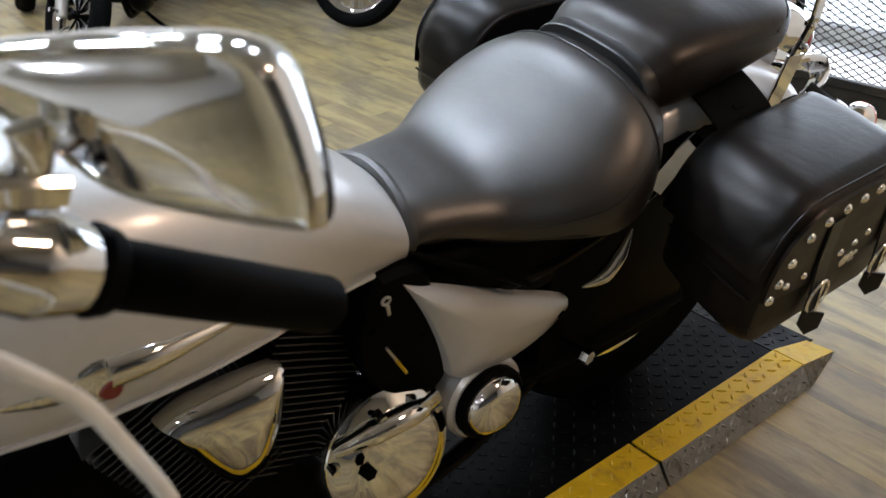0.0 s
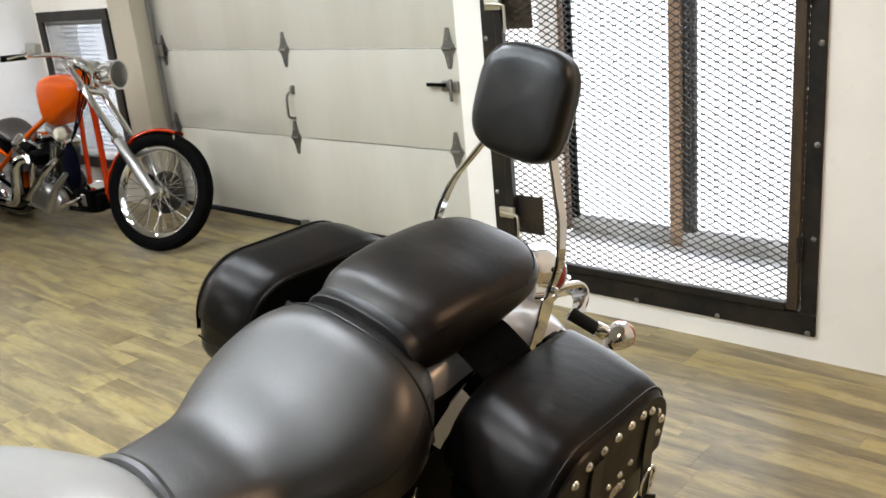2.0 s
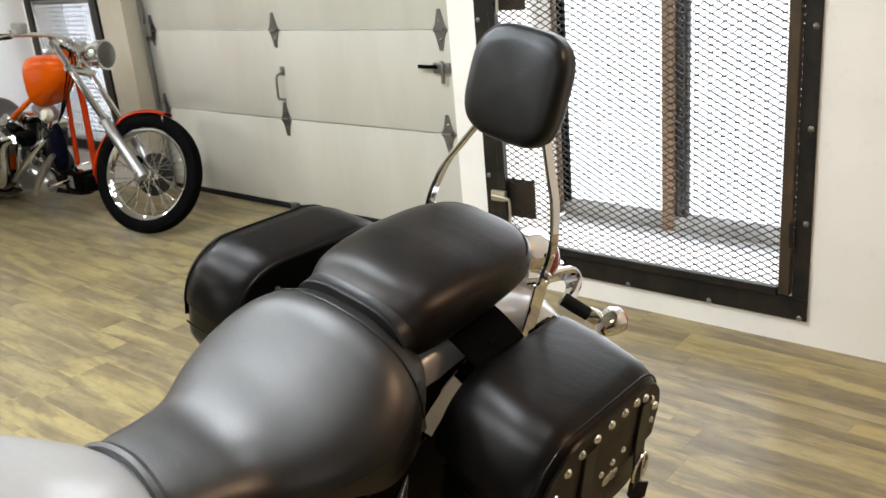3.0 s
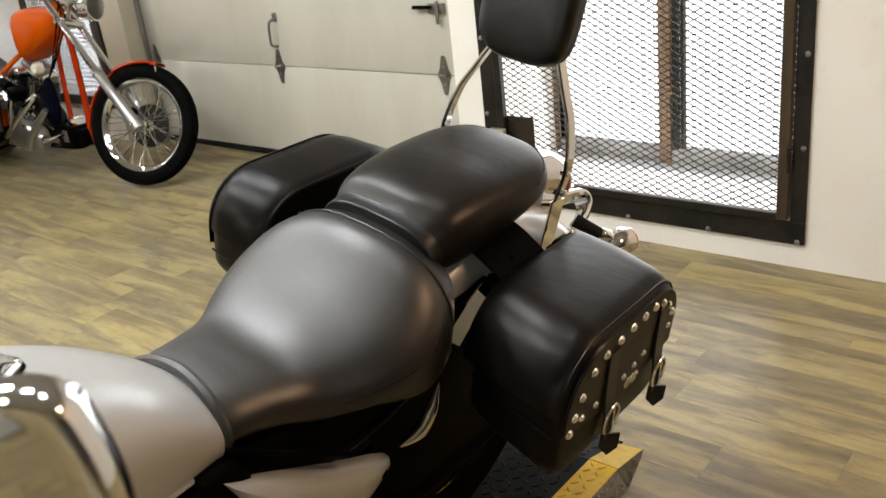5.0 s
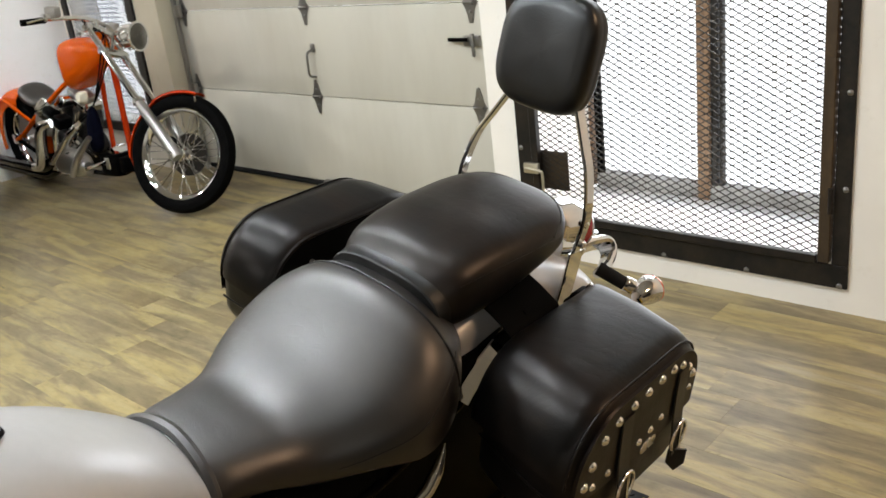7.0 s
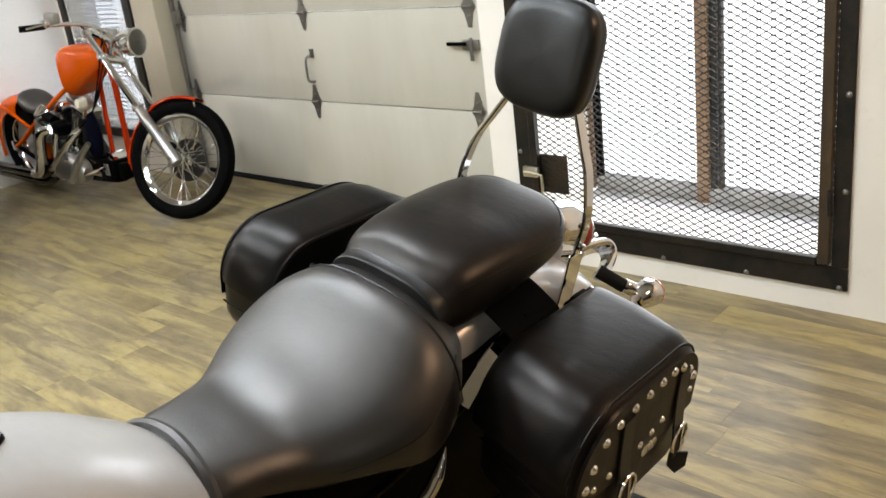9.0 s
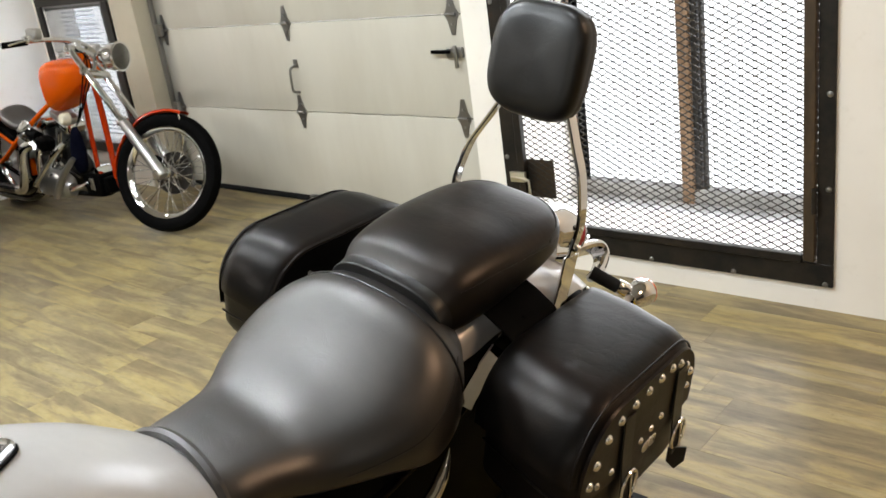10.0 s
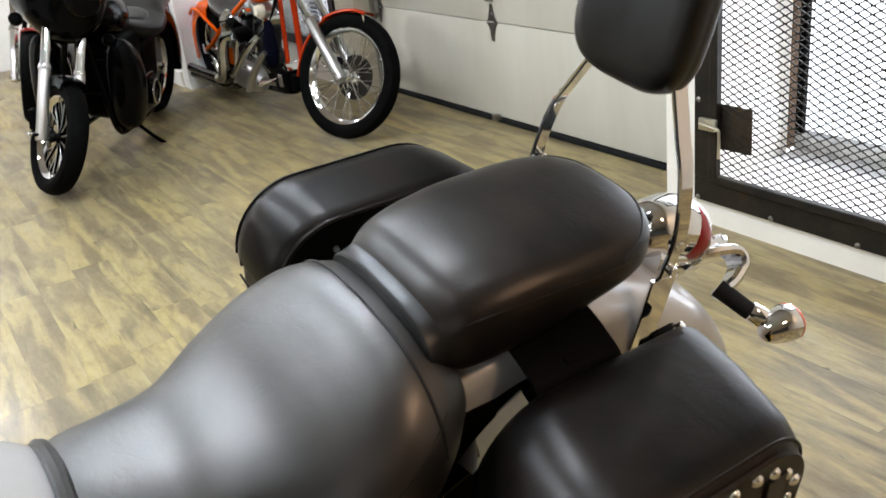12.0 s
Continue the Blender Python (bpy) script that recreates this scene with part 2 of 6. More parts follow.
def diamond(name, base, worn, rough, met, spec=0.2):
    m = Mat(name, base, rough, met, spec=spec)
    m.colour(m.ramp(m.noise(14, 6, 0.75), [(0.30, base), (0.52, base), (0.70, worn)]))
    m.rough(m.ramp(m.noise(25, 5, 0.6), [(0.3, rough - 0.08), (0.7, rough + 0.12)]))
    m.bump(m.noise(90, 4, 0.6), 0.2, 0.001)
    return m.m


PLATE_BLACK = diamond("plate_black", (0.002, 0.002, 0.0021), (0.008, 0.0078, 0.0075), 0.46, 0.0, 0.05)
PLATE_YELLOW = diamond("plate_yellow", (0.56, 0.37, 0.006), (0.30, 0.19, 0.02), 0.4, 0.0)
PLATE_ALU = diamond("plate_aluminium", (0.22, 0.212, 0.20), (0.11, 0.10, 0.09), 0.27, 0.9)


def timber():
    m = Mat("stained_timber", (0.2, 0.09, 0.035), 0.6)
    g = m.noise(12, 5, 0.6, (6, 6, 0.5))
    m.colour(m.ramp(g, [(0.3, (0.20, 0.115, 0.06)), (0.7, (0.36, 0.225, 0.13))]))
    m.bump(g, 0.2, 0.002)
    return m.m


TIMBER = timber()


def concrete():
    m = Mat("window_sill_concrete", (0.5, 0.49, 0.47), 0.8)
    m.colour(m.mix(m.ramp(m.noise(5, 6, 0.7), [(0.3, (0.25, 0.24, 0.23)), (0.55, (0.52, 0.51, 0.49)), (0.8, (0.62, 0.61, 0.59))]), m.ramp(m.noise(30, 5, 0.7), [(0.3, 0.6), (0.6, 1.0)]), 0.6, "MULTIPLY"))
    m.bump(m.noise(40, 5, 0.7), 0.3, 0.004)
    return m.m


CONCRETE = concrete()


def pale_sill():
    m = Mat("pale_sill_paint", (0.7, 0.7, 0.7), 0.7)
    m.colour(m.mix(m.ramp(m.noise(3, 5, 0.65), [(0.3, (0.62, 0.61, 0.60)), (0.6, (0.78, 0.78, 0.78))]), m.ramp(m.noise(24, 6, 0.7), [(0.26, 0.45), (0.42, 1.0)]), 0.6, "MULTIPLY"))
    m.bump(m.noise(60, 4, 0.6), 0.15, 0.002)
    return m.m


PALE_SILL = pale_sill()
GREY_RAIL = metal("weathered_rail", (0.07, 0.068, 0.066), 0.55, 0.15, 0.1)
PALE_ZINC = metal("bright_zinc", (0.55, 0.52, 0.42), 0.38, 0.15)
GALV = metal("galvanised_steel", (0.36, 0.36, 0.355), 0.4, 0.15, 0.1)
ZINC = metal("zinc_plate", (0.27, 0.265, 0.255), 0.38, 0.15)
FABRIC_BLUE = rubber("dark_blue_cloth", (0.0018, 0.0022, 0.0065), 0.85)


def blind():
    m = Mat("blind_slat_paint", (0.80, 0.84, 0.90), 0.5)
    m.colour(m.ramp(m.noise(6, 4, 0.6), [(0.3, (0.72, 0.77, 0.84)), (0.7, (0.82, 0.86, 0.92))]))
    return m.m


BLIND = blind()


def glow(name, colour, strength):
    m = Mat(name, colour, 0.8)
    m.set("Emission Color", (*colour, 1))
    m.set("Emission Strength", strength)
    return m.m


DAYLIGHT = glow("overcast_daylight", (0.95, 0.97, 1.0), 1.8)
TUBE_GLOW = glow("fluorescent_diffuser", (1.0, 0.96, 0.88), 6.0)

# ---- shape helpers ----
def finish(name, bm, material, smooth=True, angle=35):
    me = bpy.data.meshes.new(name)
    bmesh.ops.recalc_face_normals(bm, faces=bm.faces)
    bm.to_mesh(me)
    bm.free()
    me.materials.append(material)
    if smooth:
        me.shade_smooth()
        me.set_sharp_from_angle(angle=radians(angle))
    return me


def part(name, bm, material, parent, label="", smooth=True, angle=35):
    """One mesh object under a thing or under a part."""
    ob = new(name, finish(name, bm, material, smooth, angle))
    ob.parent = parent
    return tagged(ob, label)


def thing(name, label, category, m=None, group="", kind=""):
    ob = new(name)
    ob.empty_display_size = 0.1
    if m is not None:
        ob.matrix_world = m
    return tagged(ob, label, category, group, kind)


def solo(name, bm, material, label, category, m=None, group="", kind="", smooth=True, angle=35):
    ob = new(name, finish(name, bm, material, smooth, angle))
    if m is not None:
        ob.matrix_world = m
    return tagged(ob, label, category, group, kind)


def box(sx, sy, sz, at=(0, 0, 0), bevel=0.0, seg=2, turn=None):
    bm = bmesh.new()
    bmesh.ops.create_cube(bm, size=1.0)
    bmesh.ops.scale(bm, vec=(sx, sy, sz), verts=bm.verts)
    if bevel > 0:
        bmesh.ops.bevel(bm, geom=bm.edges[:], offset=bevel, segments=seg, affect="EDGES", profile=0.5)
    if turn is not None:
        bmesh.ops.transform(bm, matrix=pose(0, 0, 0, *turn), verts=bm.verts)
    bmesh.ops.translate(bm, vec=at, verts=bm.verts)
    return bm


def join(*bms):
    out = bms[0]
    for b in bms[1:]:
        me = bpy.data.meshes.new("tmp")
        b.to_mesh(me)
        b.free()
        out.from_mesh(me)
        bpy.data.meshes.remove(me)
    return out


def moved(bm, m):
    bmesh.ops.transform(bm, matrix=m, verts=bm.verts)
    return bm


def skin(rings, cap=True, closed=True, wrap=False):
    """A mesh through rings of equal length; closed: each ring is a loop; wrap: the last ring joins the first."""
    bm = bmesh.new()
    vs = [[bm.verts.new(p) for p in r] for r in rings]
    n = len(rings[0])
    pairs = list(zip(vs, vs[1:])) + ([(vs[-1], vs[0])] if wrap else [])
    for a, b in pairs:
        for i in range(n if closed else n - 1):
            j = (i + 1) % n
            bm.faces.new((a[i], a[j], b[j], b[i]))
    if cap and closed and not wrap:
        bm.faces.new(list(reversed(vs[0])))
        bm.faces.new(vs[-1])
    return bm


def frame_at(d):
    d = Vector(d).normalized()
    up = Vector((0, 0, 1)) if abs(d.z) < 0.95 else Vector((1, 0, 0))
    u = d.cross(up).normalized()
    return u, u.cross(d).normalized()


def rod(a, b, r0, r1=None, n=14, bevel=0.0):
    a, b = Vector(a), Vector(b)
    r1 = r0 if r1 is None else r1
    u, v = frame_at(b - a)
    d = (b - a).normalized()
    stops = [(0, r0), ((b - a).length, r1)]
    if bevel > 0:
        ln = (b - a).length
        stops = [(0, r0 - bevel), (bevel * 0.3, r0 - bevel * 0.3), (bevel, r0), (ln - bevel, r1), (ln - bevel * 0.3, r1 - bevel * 0.3), (ln, r1 - bevel)]
    return skin([[a + d * h + (u * math.cos(2 * math.pi * i / n) + v * math.sin(2 * math.pi * i / n)) * r for i in range(n)] for h, r in stops])


def curve_points(pts, steps=6):
    pts = [Vector(p) for p in pts]
    if len(pts) < 3:
        return pts
    out = []
    for i in range(len(pts) - 1):
        p0, p1, p2, p3 = pts[max(i - 1, 0)], pts[i], pts[i + 1], pts[min(i + 2, len(pts) - 1)]
        for k in range(steps):
            t = k / steps
            out.append(0.5 * ((2 * p1) + (p2 - p0) * t + (2 * p0 - 5 * p1 + 4 * p2 - p3) * t * t + (3 * p1 - p0 - 3 * p2 + p3) * t ** 3))
    return out + [pts[-1]]


def tube(pts, r, n=10, steps=6, flat=None, closed=False):
    """A swept tube through smoothed points; r may be a list; flat: (width, thickness) for a strip with rounded edges."""
    ps = curve_points(pts, steps) if steps > 1 else [Vector(p) for p in pts]
    rings = []
    u = None
    for i, p in enumerate(ps):
        if closed:
            d = (ps[(i + 1) % len(ps)] - ps[i - 1]).normalized()
        else:
            d = (ps[min(i + 1, len(ps) - 1)] - ps[max(i - 1, 0)]).normalized()
        if u is None:
            u, v = frame_at(d)
        else:
            u = (u - d * u.dot(d)).normalized()
            v = u.cross(d).normalized()
        rr = r if not isinstance(r, (list, tuple)) else float(np.interp(i / (len(ps) - 1), np.linspace(0, 1, len(r)), r))
        rings.append([p + (u * math.cos(2 * math.pi * k / n) + v * math.sin(2 * math.pi * k / n)) * rr for k in range(n)])
    return skin(rings, cap=not closed, wrap=closed)


def strip(pts, width_dir, width, thick, steps=5):
    """A flat bar along points: width along width_dir, thick across it."""
    ps = curve_points(pts, steps) if steps > 1 else [Vector(p) for p in pts]
    wd = Vector(width_dir).normalized()
    rings = []
    for i, p in enumerate(ps):
        d = (ps[min(i + 1, len(ps) - 1)] - ps[max(i - 1, 0)]).normalized()
        w = (wd - d * wd.dot(d)).normalized()
        t = d.cross(w).normalized()
        e = min(thick, width) * 0.3
        a, b = width / 2, thick / 2
        sec = [(a - e, b), (a, b - e), (a, -b + e), (a - e, -b), (-a + e, -b), (-a, -b + e), (-a, b - e), (-a + e, b)]
        rings.append([p + w * x + t * y for x, y in sec])
    return skin(rings)


def lathe(profile, m=None, n=32):
    """Turned about z; profile: (radius, height) from one end to the other."""
    bm = skin([[Vector((r * math.cos(2 * math.pi * i / n), r * math.sin(2 * math.pi * i / n), h)) for i in range(n)] for r, h in profile])
    return moved(bm, m) if m is not None else bm


def ring(radius, r, m=None, n=40, k=10, squash=1.0):
    """A torus about z."""
    rings = []
    for i in range(n):
        a = 2 * math.pi * i / n
        c, s = math.cos(a), math.sin(a)
        rings.append([Vector(((radius + r * math.cos(2 * math.pi * j / k)) * c, (radius + r * math.cos(2 * math.pi * j / k)) * s, r * squash * math.sin(2 * math.pi * j / k))) for j in range(k)])
    bm = skin(rings, cap=False, wrap=True)
    return moved(bm, m) if m is not None else bm


def ball(r, at=(0, 0, 0), scale=(1, 1, 1), seg=16):
    bm = bmesh.new()
    bmesh.ops.create_uvsphere(bm, u_segments=seg, v_segments=max(6, seg // 2), radius=r)
    bmesh.ops.scale(bm, vec=scale, verts=bm.verts)
    bmesh.ops.translate(bm, vec=at, verts=bm.verts)
    return bm


def keyed(keys, y):
    """Smooth values between rows (y, a, b, ...)."""
    ys = [k[0] for k in keys]
    y = min(max(y, ys[0]), ys[-1])
    i = max(0, min(len(ys) - 2, int(np.searchsorted(ys, y, "right")) - 1))
    out = []
    h = ys[i + 1] - ys[i]
    t = (y - ys[i]) / h
    for c in range(1, len(keys[0])):
        def slope(j):
            if 0 < j < len(ys) - 1:
                return (keys[j + 1][c] - keys[j - 1][c]) / (ys[j + 1] - ys[j - 1])
            j0 = min(max(j, 0), len(ys) - 2)
            return (keys[j0 + 1][c] - keys[j0][c]) / (ys[j0 + 1] - ys[j0])
        p, q, a, b = keys[i][c], keys[i + 1][c], slope(i) * h, slope(i + 1) * h
        out.append((2 * t ** 3 - 3 * t ** 2 + 1) * p + (t ** 3 - 2 * t ** 2 + t) * a + (-2 * t ** 3 + 3 * t ** 2) * q + (t ** 3 - t ** 2) * b)
    return out


def sgn_pow(v, e):
    return math.copysign(abs(v) ** e, v)


def body_point(keys, y, a, grow=0.0):
    """A point of a lofted body at station y: rows (y, half width, top, bottom, height of the widest line, roundness above, below)."""
    w, top, bot, mid, nu, nl = keyed(keys, y)
    c, s = math.cos(a), math.sin(a)
    e = 2 / (nu if s >= 0 else nl)
    return Vector(((w + grow) * sgn_pow(c, e), y, mid + ((top - mid + grow) if s >= 0 else (mid - bot + grow)) * sgn_pow(s, e)))


def body(keys, steps=40, n=48, tip=True):
    y0, y1 = keys[0][0], keys[-1][0]
    rings = []
    for i in range(steps + 1):
        y = y0 + (y1 - y0) * (0.5 - 0.5 * math.cos(math.pi * i / steps))
        rings.append([body_point(keys, y, 2 * math.pi * k / n) for k in range(n)])
    return skin(rings)


def plate(outline, thick, m=None, bevel=0.0, seg=2):
    """A flat plate from an outline in (x, y), its thickness along z from 0 up."""
    bm = bmesh.new()
    lo = [bm.verts.new((x, y, 0)) for x, y in outline]
    f = bm.faces.new(lo)
    r = bmesh.ops.extrude_face_region(bm, geom=[f])
    bmesh.ops.translate(bm, vec=(0, 0, thick), verts=[v for v in r["geom"] if isinstance(v, bmesh.types.BMVert)])
    if bevel > 0:
        bmesh.ops.recalc_face_normals(bm, faces=bm.faces)
        es = [e for e in bm.edges if e.is_manifold and e.calc_face_angle(0) > radians(50)]
        bmesh.ops.bevel(bm, geom=es, offset=bevel, segments=seg, affect="EDGES", profile=0.5)
    return moved(bm, m) if m is not None else bm


def rounded(w, h, r, k=6, cx=0.0, cy=0.0):
    """A rounded rectangle outline."""
    pts = []
    for sx, sy, a0 in ((1, 1, 0), (-1, 1, 90), (-1, -1, 180), (1, -1, 270)):
        for i in range(k + 1):
            a = radians(a0 + 90 * i / k)
            pts.append((cx + sx * (w / 2 - r) + r * math.cos(a), cy + sy * (h / 2 - r) + r * math.sin(a)))
    return pts

# ---- the room ----
WY = 3.077      # inner face of the street wall
DY = 3.40       # face of the sectional door
CEIL = 3.0


def wall_piece(name, x0, x1, y0, y1, z0, z1, material=None, label="white painted plaster wall, slightly marked"):
    return solo(name, box(x1 - x0, y1 - y0, z1 - z0, ((x0 + x1) / 2, (y0 + y1) / 2, (z0 + z1) / 2)), material or WALL, label, "wall", kind="structure", smooth=False)


WIN_L, WIN_R, WIN_B, WIN_T = -2.235, -0.95, 0.19, 2.32    # clear opening of the large window
DOOR_L, DOOR_R, DOOR_T = -5.36, -2.473, 2.25
SW_L, SW_R, SW_B, SW_T, SWY = -6.58, -5.72, 0.30, 1.30, 3.27  # small window

street = thing("wall_street", "white painted wall with a window and a door opening", "wall", kind="structure")
street_pieces = [
    (WIN_R, 6.4, WY, WY + 0.3, 0, CEIL), (WIN_L, WIN_R, WY, WY + 0.3, 0, WIN_B), (WIN_L, WIN_R, WY, WY + 0.3, WIN_T, CEIL),
    (DOOR_R, WIN_L, WY, WY + 0.42, 0, CEIL), (DOOR_L, DOOR_R, WY + 0.19, WY + 0.42, DOOR_T, CEIL),
    (SW_R, DOOR_L, SWY, SWY + 0.23, 0, CEIL), (SW_L, SW_R, SWY, SWY + 0.23, 0, SW_B), (SW_L, SW_R, SWY, SWY + 0.23, SW_T, CEIL), (-6.9, SW_L, SWY, SWY + 0.23, 0, CEIL),
]
for x0, x1, y0, y1, z0, z1 in street_pieces:
    part("wall_section", box(x1 - x0, y1 - y0, z1 - z0, ((x0 + x1) / 2, (y0 + y1) / 2, (z0 + z1) / 2)), WALL, street, smooth=False)

# the partition behind the orange chopper, and the walls that close the room
wall_piece("wall_partition", -6.86, -6.72, 2.50, SWY - 0.002, 0, CEIL, WALL_COOL, "smooth white partition wall behind the orange motorcycle")
wall_piece("wall_side", -9.4, -6.862, 2.50, 2.64, 0, CEIL, WALL_COOL, "white wall with a baseboard beside the partition")
wall_piece("wall_west", -9.54, -9.402, -7.4, 2.64, 0, CEIL, WALL_COOL)
wall_piece("wall_south", -9.54, 6.54, -7.54, -7.402, 0, CEIL, WALL_DARK, "plain grey painted wall")
# unseen east wall, coloured near-black so leather and chrome reflect a dim side
wall_piece("wall_east", 6.402, 6.54, -7.4, WY + 0.3, 0, CEIL, WALL_SHADE, "unseen closing wall, coloured near-black to dim reflections")
solo("ceiling", box(16.1, 11.4, 0.12, (-1.5, -1.8, CEIL + 0.062)), CEILING, "plain white painted ceiling", "ceiling", kind="structure", smooth=False)
solo("baseboard_side", box(2.5, 0.018, 0.12, (-8.12, 2.488, 0.06), 0.004, 1), WALL_COOL, "low white baseboard along the side wall", "baseboard", kind="structure")

# the floor: a joint-coloured bed, with planks laid along the street wall
solo("floor", box(15.9, 11.2, 0.1, (-1.5, -1.85, -0.0535)), SUBFLOOR, "worn grey-yellow wood-look vinyl plank floor", "floor", kind="structure", smooth=False)
FLOOR = bpy.data.objects["floor"]


# ---- sectional garage door ----
def garage_door():
    d = thing("garage_door", "closed cream-white sectional garage door with steel hinges", "garage door", kind="structure")
    lines = [0.035, 0.560, 1.068, 1.576, 2.08, 2.24]
    for a, b in zip(lines, lines[1:]):
        part("door_panel", box(DOOR_R - DOOR_L - 0.012, 0.045, b - a - 0.005, ((DOOR_L + DOOR_R) / 2, DY + 0.0235, (a + b) / 2), 0.004, 2), DOOR_PANEL, d)
    part("bottom_seal", box(DOOR_R - DOOR_L - 0.012, 0.05, 0.03, ((DOOR_L + DOOR_R) / 2, DY + 0.02, 0.0165), 0.006), RUBBER, d, "black rubber bottom seal")
    for z in lines[1:5]:
        for x in (DOOR_L + 0.09, -4.035, -2.80):
            hinge = part("hinge", plate([(-0.046, 0), (-0.027, 0.03), (-0.010, 0.098), (0.010, 0.098), (0.027, 0.03), (0.046, 0), (0.027, -0.03), (0.010, -0.098), (-0.010, -0.098), (-0.027, -0.03)], 0.004, pose(x, DY - 0.001, z, 90)), ZINC, d, "zinc-plated steel hinge")
            part("hinge_pin", rod((x - 0.03, DY - 0.013, z), (x + 0.03, DY - 0.013, z), 0.008), ZINC, hinge)
            for s in (-1, 1):
                part("bolt", rod((x, DY - 0.004, z + s * 0.045), (x, DY - 0.011, z + s * 0.045), 0.007, n=6), GALV, hinge)
    part("lift_handle", tube([(-4.01, DY - 0.002, 0.83), (-4.015, DY - 0.045, 0.815), (-4.02, DY - 0.05, 0.74), (-4.022, DY - 0.045, 0.69), (-4.02, DY - 0.002, 0.675)], 0.0075, 8), ZINC, d, "bent steel-wire lift handle")
    part("handle_plate", box(0.035, 0.006, 0.05, (-4.01, DY - 0.004, 0.84), 0.003), ZINC, d)
    latch = part("slide_latch", box(0.10, 0.018, 0.05, (-2.80, DY - 0.011, 0.888), 0.004), ZINC, d, "sliding steel latch")
    part("latch_bolt", box(0.12, 0.012, 0.018, (-2.88, DY - 0.026, 0.895), 0.003), BLACK_METAL, latch)
    part("latch_arm", box(0.018, 0.014, 0.11, (-2.785, DY - 0.027, 0.87), 0.004), ZINC, latch)
    part("floor_stop", box(0.05, 0.03, 0.035, (-4.05, DY - 0.018, 0.035), 0.003), ZINC, d, "small steel block on the bottom edge")
    part("door_jamb", box(0.27, 0.012, 2.24, (DOOR_L - 0.134, SWY - 0.0065, 1.12), 0.003, 1), JAMB, d, "tan painted door jamb board")
    part("jamb_return", box(0.010, DY - SWY + 0.012, 2.24, (DOOR_L + 0.006, (DY + SWY) / 2 - 0.008, 1.12), 0.002, 1), JAMB, d, "tan painted jamb return")
    # upright track on the far side
    tr = part("track", box(0.008, 0.035, 2.2, (DOOR_L + 0.036, DY - 0.025, 1.1), 0.002), GALV, d, "galvanised upright door track")
    part("track_lip", box(0.03, 0.005, 2.2, (DOOR_L + 0.05, DY - 0.044, 1.1), 0.002), GALV, tr)
    for z in (0.56, 1.07, 1.57):
        part("roller_bracket", box(0.07, 0.03, 0.08, (DOOR_L + 0.07, DY - 0.03, z), 0.006), ZINC, tr)
    return d


garage_door()


# ---- windows behind expanded steel mesh ----
def mesh_panel(x0, x1, z0, z1, pitch_x, pitch_z, y, strand=0.0042):
    """Expanded metal: crossing zigzag strands, clipped to the panel."""
    verts, faces = [], []

    def bar(p, q, yy, k=1.0):
        d = (q - p).normalized()
        s = Vector((-d.z, 0, d.x)) * strand * k / 2
        dy = Vector((0, 0.0016, 0))
        c = Vector((0, yy, 0))
        i = len(verts)
        for e in (p, q):
            for o in (s + dy, s - dy, -s - dy, -s + dy):
                verts.append(e + o + c)
        for k in range(4):
            faces.append((i + k, i + (k + 1) % 4, i + 4 + (k + 1) % 4, i + 4 + k))

    nx, nz = int(math.ceil((x1 - x0) / pitch_x)), int(math.ceil((z1 - z0) / pitch_z))
    for r in range(nz):
        zb = z0 + r * pitch_z
        zm, zt = zb + pitch_z / 2, zb + pitch_z
        if zt > z1 + 1e-6:
            break
        for c in range(nx):
            xa = x0 + c * pitch_x
            xm, xe = xa + pitch_x / 2, xa + pitch_x
            if xe > x1 + 1e-6:
                continue
            for p, q, yy in (((xa, zm), (xm, zb), 0.001), ((xm, zb), (xe, zm), -0.001), ((xa, zm), (xm, zt), -0.001), ((xm, zt), (xe, zm), 0.001)):
                bar(Vector((p[0], y, p[1])), Vector((q[0], y, q[1])), yy)
            bar(Vector((xa - pitch_x * 0.16, y, zm)), Vector((xa + pitch_x * 0.16, y, zm)), 0.0, 1.35)
    me = bpy.data.meshes.new("steel_mesh")
    me.from_pydata([tuple(v) for v in verts], [], faces)
    me.materials.append(MESH)
    return me


